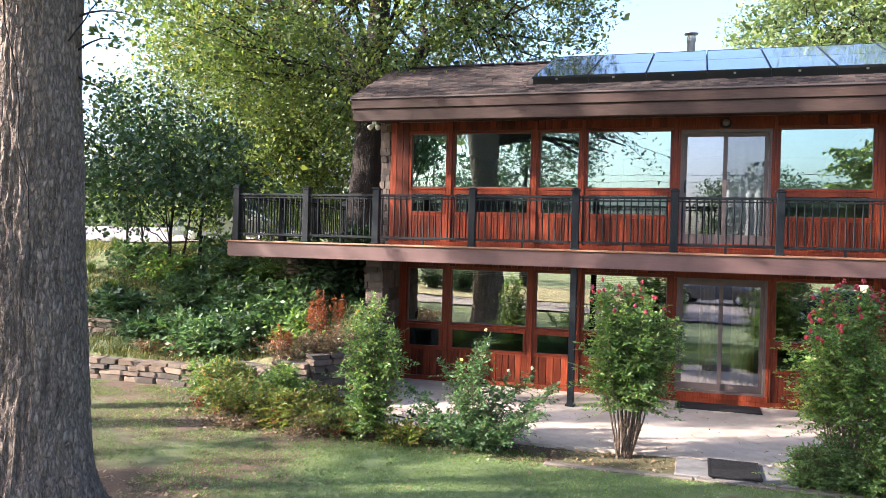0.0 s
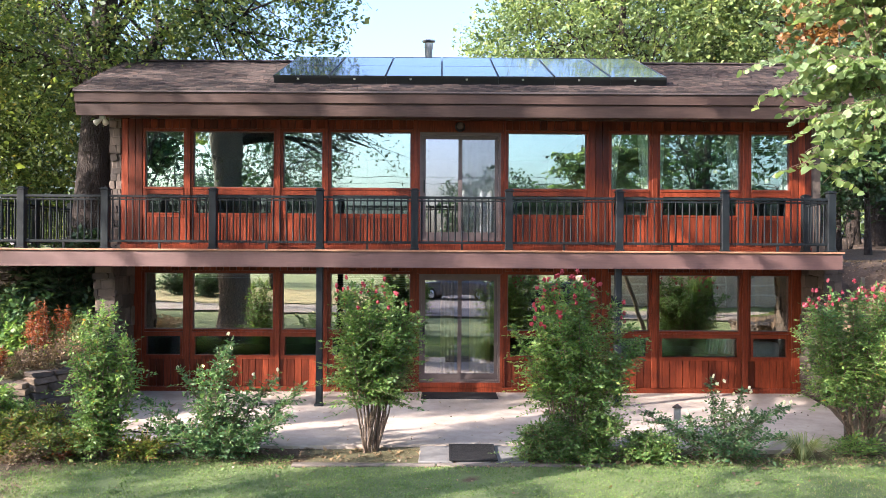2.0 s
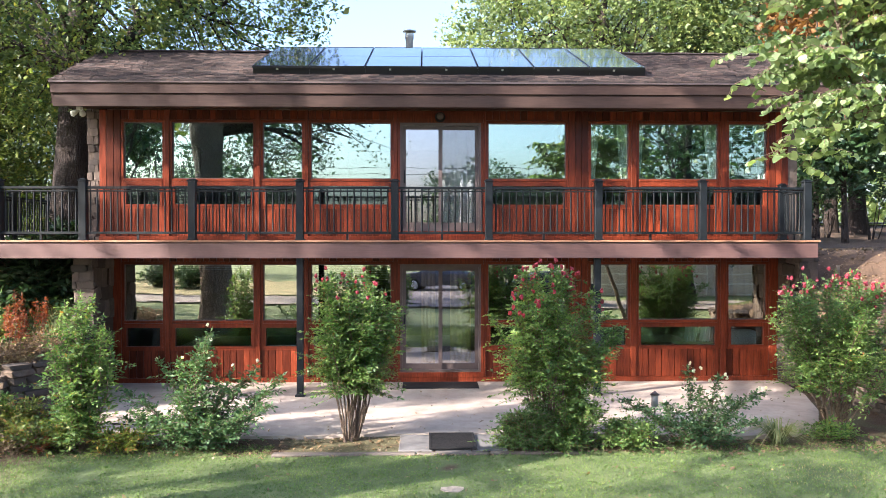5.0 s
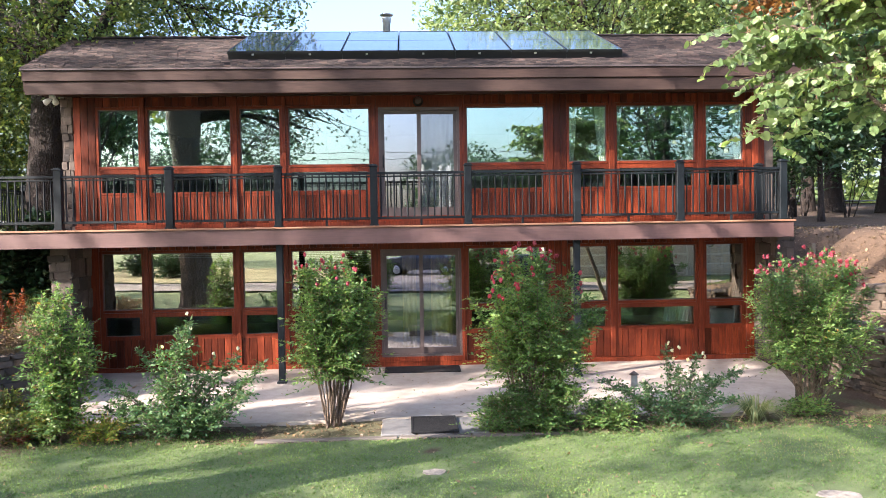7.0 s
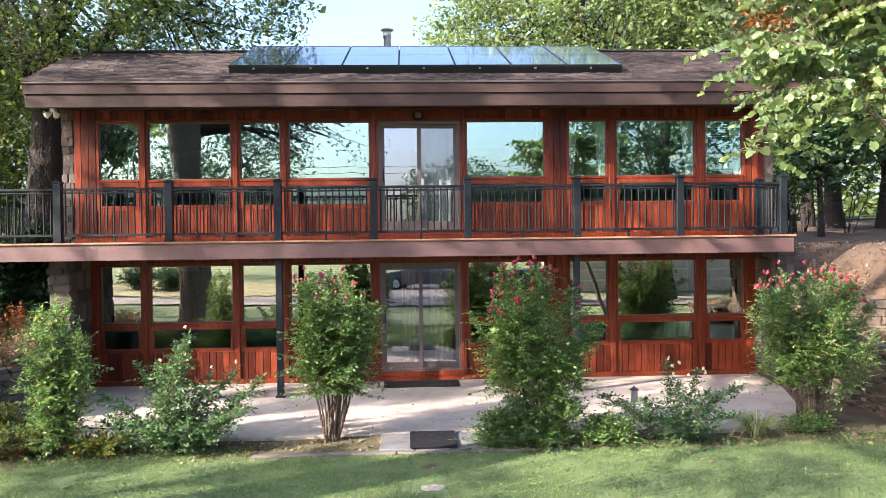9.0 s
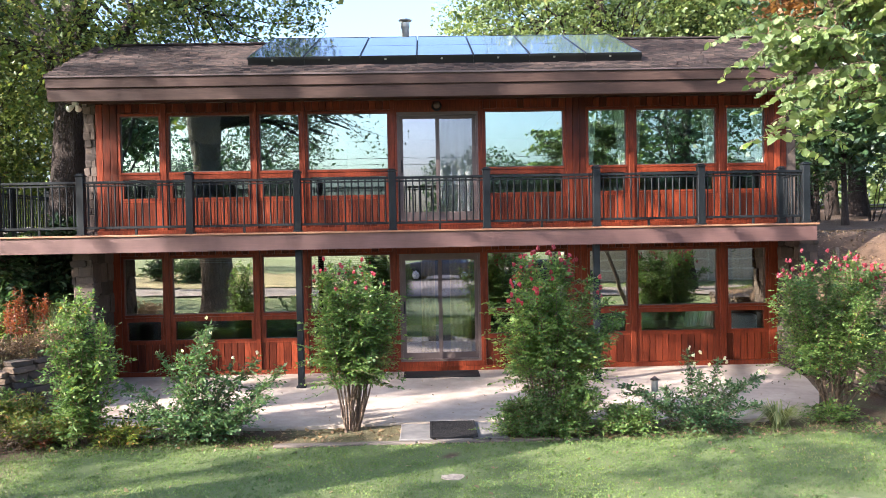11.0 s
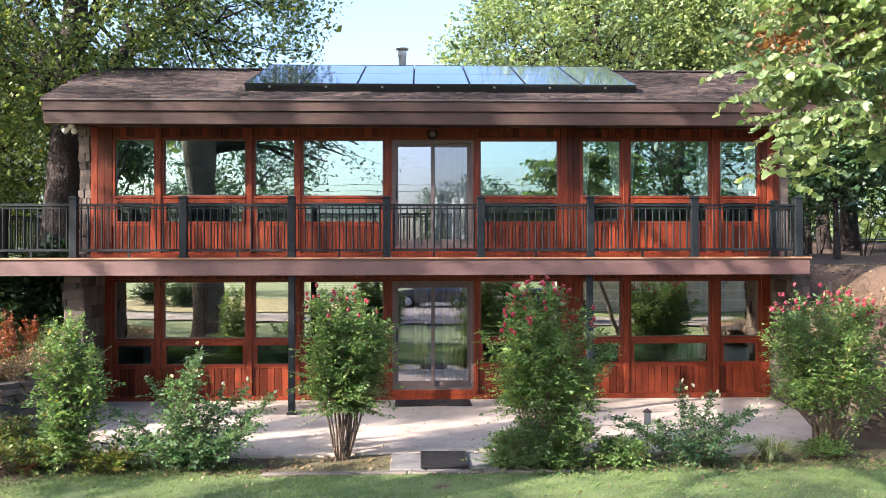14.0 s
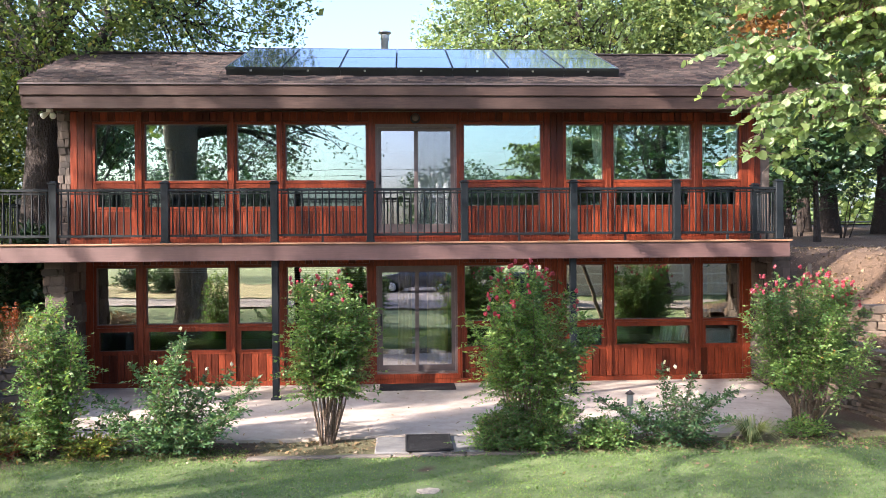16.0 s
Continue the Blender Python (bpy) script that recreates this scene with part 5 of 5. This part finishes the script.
c = c + np.clip(rng.normal(0, 0.25, c.shape), -0.5, 0.5)
c = c[(c[:, 2] > 5.3 + 0.36 * c[:, 1]) & (c[:, 1] > -3.6) & ((c[:, 2] < 7.0) | (rng.random(len(c)) < 0.25))]
# leaves coloured as if backlit, so the crown mirrors dark in the windows
mesh_from("crown", [leaves_at(rng, c, 0.13, 0.2, 0.55, 0.5, 0.2)], SHADED_OAK_LEAF, oak_root, smooth=False)
vine = [tube(bend(rng, (0.28, -0.42, 3.0), (-0.1, -0.56, 6.2), 0, 0.1, 10), np.full(10, 0.007), 5), tube(bend(rng, (0.2, 0.1, 4.9), (0.62, 0.2, 5.5), 0.2, 0.15, 8), np.linspace(0.010, 0.003, 8), 5)]
sprig = []
for p, q in (((0.12, 0.3, 4.85), (0.42, 0.58, 5.05)), ((0.12, 0.3, 4.6), (0.38, 0.5, 4.45)), ((0.1, 0.3, 5.2), (0.5, 0.74, 5.3))):
    w = bend(rng, p, q, 0.1, 0.1, 6)
    vine.append(tube(w, np.linspace(0.014, 0.003, 6), 5))
    sprig.append(w[rng.integers(2, 6, 60)] + rng.normal(0, 0.09, (60, 3)))
mesh_from("sprig", [leaves_at(rng, np.concatenate(sprig), 0.07, 0.3, 0.55)], OAK_LEAF, oak_root, smooth=False)["kind"] = "stuff"
mesh_from("vine", vine, SHADED_BARK, oak_root, "thin dead vine on the trunk")

# the redbud at the right hand, with heart-shaped leaves
rng = np.random.default_rng(12)
FOOT = np.array((6.3, -9.6, Z0))
redbud = thing("redbud_tree", "redbud with large pale green heart-shaped leaves and dry pods", "tree", at=FOOT)
fork = np.array((5.4, -8.9, 1.7))
mesh_from("trunk", [tube(bend(rng, (6.3, -9.6, Z0 - 0.2), fork, 0, 0.03, 7) - FOOT, np.linspace(0.085, 0.05, 7), 10)], THIN_BARK, redbud)
arms = [bend(rng, fork, e, 0.05, 0.07, 9) for e in ((3.7, -8.3, 4.3), (4.3, -7.9, 4.9), (4.6, -8.9, 5.2), (5.3, -8.1, 5.4), (6.2, -8.6, 5.2), (5.0, -7.3, 4.6))]
mesh_from("limb", [tube(p - FOOT, np.linspace(0.045, 0.008, 9), 9) for p in arms[:1]], THIN_BARK, redbud, "bare tan limb")
mesh_from("limbs", [tube(p - FOOT, np.linspace(0.04, 0.008, 9), 8) for p in arms[1:]], THIN_BARK, redbud)
ends = [(2.75, -8.3, 3.98), (2.95, -8.4, 3.32), (3.2, -8.3, 3.2), (3.05, -8.2, 4.35), (3.3, -8.5, 3.75), (3.55, -8.2, 3.5), (3.75, -8.4, 3.7), (3.3, -7.9, 4.1), (4.4, -8.3, 3.65)]
while len(ends) < 150:
    x = rng.uniform(3.0, 6.6)
    lo = 3.75 + 0.45 * max(0.0, 3.6 - x)
    ends.append((x, rng.uniform(-8.7, -7.2), lo + (5.6 - lo) * rng.random() ** 0.8))
twigs, spots, pods = [], [], []
for e in ends:
    e = np.array(e)
    start = min((p[k] for p in arms for k in range(4, 9)), key=lambda q: np.linalg.norm(q - e) + (0.8 if q[2] < e[2] - 0.2 else 0))
    p = bend(rng, start, e, 0.16, 0.08, 8)
    twigs.append(tube(p - FOOT, np.linspace(0.011, 0.003, 8), 5))
    for k in range(13):
        t = rng.uniform(0.35, 1.0) * 7
        i = min(6, int(t))
        a = p[i] + (p[i + 1] - p[i]) * (t - i)
        q = bend(rng, a, a + rng.normal(0, 1, 3) * np.array([0.19, 0.19, 0.06]) - np.array([0.05, 0, 0.08]), 0.1, 0.1, 4)
        twigs.append(tube(q - FOOT, np.linspace(0.004, 0.002, 4), 3))
        spots.append(twig_leaves(rng, q, 0.034)[0] - np.array([0, 0, 0.03]))
    if rng.random() < 0.3:
        pods.append(p[5] - np.array([0, 0, 0.07]) + rng.normal(0, 1, (40, 3)) * np.array([0.09, 0.06, 0.035]))
mesh_from("twig", twigs, THIN_BARK, redbud)["kind"] = "stuff"
mesh_from("crown", [heart_leaves_at(rng, np.concatenate(spots) - FOOT, 0.078, 0.55)], REDBUD_LEAF, redbud, smooth=False)
mesh_from("seed_pod", [leaves_at(rng, np.concatenate(pods) - FOOT, 0.075, 1.2, 0.2)], POD, redbud, "hanging bunches of dry brown seed pods", smooth=False)["kind"] = "stuff"
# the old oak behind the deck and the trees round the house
tree("oak_tree", "tall oak with a shade-darkened trunk behind the deck's corner", (-8.7, 3.2, 2.0), 11.0, 0.5, (-9.6, 4.5, 10.6), (7.2, 5.0, 5.6), 30, 600, 205, 0.10, SHADED_BARK, OAK_LEAF, 31, (0.4, 0.6), clump=0.5, inside=0.55)
tree("ash_tree", "leafy yellow-green tree beyond the deck", (-16.0, 9.0, 2.2), 9.0, 0.22, (-15.5, 8.5, 6.6), (5.0, 3.5, 4.4), 18, 340, 150, 0.11, SHADED_BARK, OAK_LEAF, 32, clump=0.5)
tree("maple_tree", "dense leafy tree behind the deck", (-11.5, 10.5, 2.2), 8.0, 0.2, (-11.5, 10.0, 5.6), (4.5, 3.0, 3.6), 16, 300, 150, 0.11, SHADED_BARK, OAK_LEAF, 33, clump=0.5)
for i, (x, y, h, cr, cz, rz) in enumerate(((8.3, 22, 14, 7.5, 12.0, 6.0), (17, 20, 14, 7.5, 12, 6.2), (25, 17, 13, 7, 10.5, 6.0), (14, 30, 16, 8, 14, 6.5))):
    tree("shade_tree", "large leafy shade tree rising behind the house", (x, y, 2.2), h, 0.4, (x, y, cz), (cr, cr * 0.75, rz), 20, 560, 110, 0.17, SHADED_BARK, FAR_LEAF, 40 + i, clump=0.65, inside=0.55)
tree("russet_tree", "tree with russet dying leaves behind the house", (14.6, 13.0, 2.2), 9.5, 0.25, (14.4, 12.5, 10.2), (2.6, 2.2, 1.9), 12, 150, 70, 0.2, SHADED_BARK, RUSSET_LEAF, 46, clump=0.45)
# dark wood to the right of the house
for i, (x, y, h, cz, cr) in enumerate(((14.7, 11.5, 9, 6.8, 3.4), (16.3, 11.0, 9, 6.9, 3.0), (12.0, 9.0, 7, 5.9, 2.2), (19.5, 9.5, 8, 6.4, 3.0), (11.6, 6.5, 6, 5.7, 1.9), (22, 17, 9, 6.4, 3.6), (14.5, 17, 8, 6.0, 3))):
    tree("woodland_tree", "shaded woodland tree beside the house", (x, y, height(x, y)), h, 0.3 if i < 2 else 0.09, (x, y, cz + 0.6), (cr, cr * 0.8, 2.1), 14, 170, 72, 0.165, SHADED_BARK, SHADE_LEAF, 60 + i, clump=0.5)
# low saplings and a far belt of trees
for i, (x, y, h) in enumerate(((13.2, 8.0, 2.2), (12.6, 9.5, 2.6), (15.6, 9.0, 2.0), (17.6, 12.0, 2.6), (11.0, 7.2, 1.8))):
    shrub("sapling", "slim woodland sapling with sparse leaves", (x, y, height(x, y)), fan(R, 5, 0.7, 0.6, h * 0.8, h), SHADE_LEAF, 120 + i, 0.12, 90, 0.02, bark=SHADED_BARK, start=0.45, side=0.6)
rng = np.random.default_rng(55)
belt = []
for k in range(1000):
    a = rng.uniform(-0.2, math.pi + 0.2)
    r = rng.uniform(62, 75)
    belt.append((r * math.cos(a), r * math.sin(a), 2.4 + rng.uniform(0, 1) ** 1.3 * (6.5 + 2.5 * math.sin(a * 9) + 1.5 * math.sin(a * 23))))
c = np.repeat(np.array(belt), 45, 0) + np.clip(rng.normal(0, 1.3, (1000 * 45, 3)), -2.4, 2.4)
c = c[c[:, 2] > 2.2]
tagged(mesh_from("far_woods", [leaves_at(rng, c, 0.75, 0.2, 0.6)], FAR_LEAF, smooth=False), "distant belt of green trees", "trees", kind="stuff")
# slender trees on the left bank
tree("young_tree", "young tree with drooping dark green leaves on the bank", (-12.6, 0.5, 1.45), 3.4, 0.055, (-12.9, -0.3, 4.4), (2.9, 1.7, 1.75), 18, 190, 30, 0.085, SHADED_BARK, SHADE_LEAF, 71, (0.2, 0), clump=0.34, droop=0.6, heart=True)
tree("young_tree", "young tree with slim stem and dark leaves on the bank", (-11.8, 0.6, 1.5), 3.2, 0.05, (-11.2, -0.3, 3.9), (1.6, 1.3, 1.3), 12, 70, 30, 0.085, SHADED_BARK, SHADE_LEAF, 72, (0.3, 0), clump=0.32, droop=0.6, heart=True)
tree("young_tree", "thin sapling with sparse leaves on the bank", (-14.2, 1.2, 1.7), 3.2, 0.045, (-14.0, 0.8, 4.8), (1.6, 1.3, 1.3), 10, 55, 30, 0.085, SHADED_BARK, SHADE_LEAF, 73, (-0.3, 0), clump=0.34, droop=0.6, heart=True)
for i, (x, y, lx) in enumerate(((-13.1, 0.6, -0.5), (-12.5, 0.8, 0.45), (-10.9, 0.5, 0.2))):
    tree("young_tree", "bare slim stem with a small leafy top", (x, y, 1.5), 2.6, 0.035, (x + lx, y - 0.3, 3.8), (0.9, 0.8, 0.7), 6, 22, 28, 0.085, SHADED_BARK, SHADE_LEAF, 75 + i, (lx, 0), clump=0.3, droop=0.6, shape=0.7)

# trees added out of view to break up the sun on house and lawn
tree("street_tree", "unseen leafy tree added to shade the left bank", (-21.5, -5.0, -0.1), 10, 0.25, (-21.3, -4.6, 8.6), (3.4, 3.2, 3.2), 14, 150, 60, 0.16, SHADED_BARK, OAK_LEAF, 136, clump=0.5)
tree("street_tree", "unseen very tall tree added to shade the fascia and roof", (-20.0, -11.0, -0.2), 19, 0.35, (-18.6, -10.2, 18.6), (3.2, 5.2, 2.6), 18, 60, 130, 0.15, SHADED_BARK, OAK_LEAF, 134, clump=0.38)
tree("street_tree", "unseen leafy tree added to shade the left lawn and patio", (-18.6, -14.0, -0.2), 10, 0.25, (-18.4, -13.4, 7.6), (3.4, 3.6, 3.2), 14, 34, 110, 0.16, SHADED_BARK, OAK_LEAF, 135, clump=0.36)
tree("street_tree", "thin-crowned tree added out of view to dapple the right lawn", (-14.2, -17.2, -0.3), 11, 0.2, (-11.8, -16.5, 8.9), (3.6, 3.0, 2.6), 14, 20, 100, 0.15, SHADED_BARK, OAK_LEAF, 139, lean=(1.6, 0.3), clump=0.36)
tree("street_tree", "unseen leafy tree added to shade the lawn", (-19.5, -18.2, -0.3), 12, 0.25, (-19.3, -18.2, 8.8), (3.8, 3.8, 3.6), 14, 90, 50, 0.15, SHADED_BARK, OAK_LEAF, 137, clump=0.5)
tree("street_tree", "unseen tall leafy tree added to dapple the house front", (-18.8, -9, -0.1), 16, 0.3, (-18.5, -8.6, 11.8), (3.6, 5.0, 3.7), 18, 62, 130, 0.15, SHADED_BARK, OAK_LEAF, 138, clump=0.36)
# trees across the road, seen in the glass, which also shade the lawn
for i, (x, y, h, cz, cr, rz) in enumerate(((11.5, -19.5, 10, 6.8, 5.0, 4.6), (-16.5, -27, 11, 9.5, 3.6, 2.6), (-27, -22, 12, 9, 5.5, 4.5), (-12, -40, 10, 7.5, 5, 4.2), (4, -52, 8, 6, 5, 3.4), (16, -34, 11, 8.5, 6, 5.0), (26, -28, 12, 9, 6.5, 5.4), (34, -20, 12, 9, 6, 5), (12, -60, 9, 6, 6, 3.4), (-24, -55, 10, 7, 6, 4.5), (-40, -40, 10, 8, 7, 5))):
    tree("street_tree", "broad shade tree across the road", (x, y, -0.3), h, 0.3, (x, y, cz), (cr, cr, rz), 14, 150, 42, 0.25, SHADED_BARK, SHADE_LEAF, 140 + i, clump=0.7)
for i, (x, y) in enumerate(((-14, -31), (-16.5, -33), (6, -44), (10, -42))):
    shrub("hedge_shrub", "rounded clipped shrub across the road", (x, y, -0.3), fan(R, 22, 1.3, 1.1, 0.8, 1.5), SHADE_LEAF, 160 + i, 0.16, 160, 0.012, start=0.05, side=0.5)
for x, y in ((7, -85),):
    pole = thing("utility_pole", "wooden utility pole with a cross-arm beyond the road", "pole", "utility poles", at=(x, y, -0.3))
    mesh_from("shaft", [tube([(0, 0, 0), (0, 0, 9.5)], [0.15, 0.11], 8)], TIMBER, pole)
    part("cross_arm", boxes((-1.1, 1.1, -0.06, 0.06, 8.7, 8.85)), TIMBER, pole)
wires = []
for dz in (8.9, 8.4):
    wires.append(tube(bend(np.random.default_rng(1), (-60, -46, dz), (60, -46, dz), -0.006, 0, 20), np.full(20, 0.018), 4))
tagged(mesh_from("power_line", wires, BLACK), "dark power lines strung along the road", "cable")

# ---- parked cars and the garages across the road ----
def parked_car(x, y, z, turn, paint, label):
    car = thing("parked_car", label, "car", "parked cars", at=(x, y, z))
    car.rotation_euler = (0, 0, radians(turn))
    bm = bmesh.new()
    prof = [(-2.2, 0.3), (-2.2, 0.75), (-1.9, 0.92), (-1.15, 0.98), (-0.5, 1.42), (0.75, 1.45), (1.45, 1.02), (2.1, 0.9), (2.25, 0.55), (2.2, 0.3)]
    a_ = [bm.verts.new((x, -0.85 + (0.14 if z > 1.2 else 0), z)) for x, z in prof]
    b_ = [bm.verts.new((x, 0.85 - (0.14 if z > 1.2 else 0), z)) for x, z in prof]
    bm.faces.new(a_)
    bm.faces.new(b_[::-1])
    for i in range(len(prof)):
        j = (i + 1) % len(prof)
        bm.faces.new((a_[j], a_[i], b_[i], b_[j]))
    bmesh.ops.recalc_face_normals(bm, faces=bm.faces)
    bmesh.ops.bevel(bm, geom=bm.edges[:], offset=0.05, segments=2, affect="EDGES")
    part("body", bm, paint, car)
    for s in (-1, 1):
        part("side_window", boxes((-0.5, 0.85, s * 0.80 - 0.02, s * 0.80 + 0.02, 1.02, 1.34), bevel=0.01), BLACK, car)
        for x in (-1.35, 1.4):
            wheel = mesh_from("wheel", [tube([(x, s * 0.70, 0.32), (x, s * 0.701, 0.32), (x, s * 0.88, 0.32), (x, s * 0.885, 0.32)], [0.05, 0.32, 0.32, 0.02], 18)], RUBBER, car)
            mesh_from("rim", [tube([(x, s * 0.884, 0.32), (x, s * 0.895, 0.32), (x, s * 0.9, 0.32)], [0.2, 0.19, 0.02], 18)], METAL, wheel, "steel wheel rim")


parked_car(-18.5, 12.5, 2.36, 25, plain("silver_paint", (0.5, 0.52, 0.54), 0.25, 0.6, 0.05), "silver parked car beyond the saplings")
parked_car(5.0, -19.3, height(5.0, -19.3) + 0.06, 4, plain("dark_paint", (0.05, 0.06, 0.065), 0.2, 0.4, 0.05), "dark car parked on the road")
parked_car(0.6, -29.5, height(0.6, -29.5) + 0.07, 12, plain("grey_paint", (0.14, 0.14, 0.15), 0.25, 0.5, 0.05), "grey car parked on the forecourt")
garage = thing("garage_building", "low tan garage building with closed doors across the road", "garage", at=(0, 0, 0))
TAN_WALL = plain("tan_wall", (0.46, 0.38, 0.31), 0.85, 0.0, 0.15, 2, 0.3)
part("wall", boxes((7.6, 22.0, -31.0, -25.0, -0.5, 2.75)), TAN_WALL, garage)
part("roof", boxes((7.2, 22.4, -31.4, -24.6, 2.752, 2.95), bevel=0.03), FASCIA, garage)
for i in range(4):
    x0 = 8.3 + 3.4 * i
    door = part("garage_door", boxes((x0, x0 + 2.6, -24.995, -24.95, -0.25, 1.95), bevel=0.01), plain("door_cream", (0.6, 0.54, 0.46), 0.6, 0.0, 0.06), garage, "cream panelled garage door")
    for k in range(4):
        part("panel", boxes((x0 + 0.08, x0 + 2.52, -24.948, -24.93, -0.2 + 0.54 * k, 0.26 + 0.54 * k), bevel=0.006), TAN_WALL, door)

# ---- lawn ----
rng = np.random.default_rng(8)
n = 300000
gx, gy = rng.uniform(-15, 8.5, n), -10.6 + 8.0 * rng.random(n)
keep = ((gx + 6.82) ** 2 + (gy + 9.33) ** 2 > 0.6) & (gy < np.where(gx < -8, -2.75, -5.2 + np.where(np.abs(gx) > 2.4, 0.55, -0.03)))
gx, gy = gx[keep], gy[keep]
thin = np.array([noise.noise((x * 0.9, y * 0.9, 7)) + 0.5 * noise.noise((x * 3, y * 3, 2)) for x, y in zip(gx, gy)])
bare = np.zeros(len(gx), bool)
for px, py, pr in ((0.0, -5.75, 0.2), (0.0, -6.7, 0.25), (4.2, -7.9, 0.4), (0.0, -7.9, 0.2), (-6.8, -9.2, 1.1)):
    bare |= (gx - px) ** 2 + (gy - py) ** 2 < (pr * rng.uniform(0.7, 1.3, len(gx))) ** 2
keep = (thin + 0.35 * rng.random(len(gx)) > -0.45 + 0.4 * np.clip((-4.0 - gx) / 2.0, 0, 1)) & ~bare
gx, gy, thin = gx[keep], gy[keep], thin[keep]
gz = np.array([height(x, y) for x, y in zip(gx, gy)])
a = rng.uniform(0, 6.28, len(gx))
hh = rng.uniform(0.012, 0.03, len(gx)) * (1 + 0.5 * np.clip(thin, -0.5, 0.6))
base = np.stack([gx, gy, gz - 0.004], 1)
sd = np.stack([np.cos(a), np.sin(a), 0 * a], 1) * rng.uniform(0.003, 0.006, (len(gx), 1))
ln = np.stack([-np.sin(a), np.cos(a), 0 * a], 1) * (hh * rng.uniform(0.1, 0.9, len(gx)))[:, None]
tip = base + ln + np.stack([0 * a, 0 * a, hh], 1)
v = np.stack([base - sd, base + sd, tip], 1).reshape(-1, 3)
patch = np.array([noise.noise((x * 0.55, y * 0.9, 31)) + 0.35 * noise.noise((x * 2.2, y * 2.2, 17)) for x, y in zip(gx, gy)])
dry = np.repeat(patch + 0.5 * rng.random(len(gx)) > 0.78 - 0.5 * np.clip((-3.6 - gx) / 2.5, 0, 1), 3)
for name, sel, mt, label in (("lawn_grass", ~dry, GRASS, "short mown green lawn grass"), ("dry_grass", dry, STRAW_GRASS, "straw-coloured dry grass in the lawn")):
    q = v[sel]
    tagged(mesh_from(name, [(q, np.arange(len(q)).reshape(-1, 3))], mt, smooth=False), label, "grass", kind="stuff")
pick = rng.integers(0, len(gx), 125000)
spot = np.stack([gx[pick] + rng.normal(0, 0.02, len(pick)), gy[pick] + rng.normal(0, 0.02, len(pick)), gz[pick] + rng.uniform(0.006, 0.022, len(pick))], 1)
tagged(mesh_from("lawn_clover", [leaves_at(rng, spot, 0.017, 0.0, 0.85, 1.6)], CLOVER, smooth=False), "low clover and broad weeds in the lawn", "grass", kind="stuff")
n = 5600
lx, ly = rng.uniform(-9, 9, n), rng.uniform(-5.3, -4.3, n)
ly = np.where(rng.random(n) < 0.25, rng.uniform(-9, -1, n), ly)
lx = np.where(rng.random(n) < 0.45, rng.uniform(7.2, 11, n), lx)
ly = np.where(lx > 7.1, rng.uniform(-3.5, 3, n), ly)
lz = np.array([max(height(x, y), Z0 + 0.005 if (abs(x) < 6 and y > -4.3) else -9) + 0.012 for x, y in zip(lx, ly)])
ox, oy = -6.8 + rng.normal(0, 0.9, 1300), -9.1 + rng.normal(0, 0.8, 1300)
lx, ly = np.append(lx, ox), np.append(ly, oy)
lz = np.append(lz, [height(x, y) + 0.012 for x, y in zip(ox, oy)])
lit = mesh_from("leaf_litter", [leaves_at(rng, np.stack([lx, ly, lz], 1), 0.05, 0.0, 0.55, 3.0)], DRY_LEAF, smooth=False)
tagged(lit, "scattered dry brown fallen leaves", "leaves", kind="stuff")
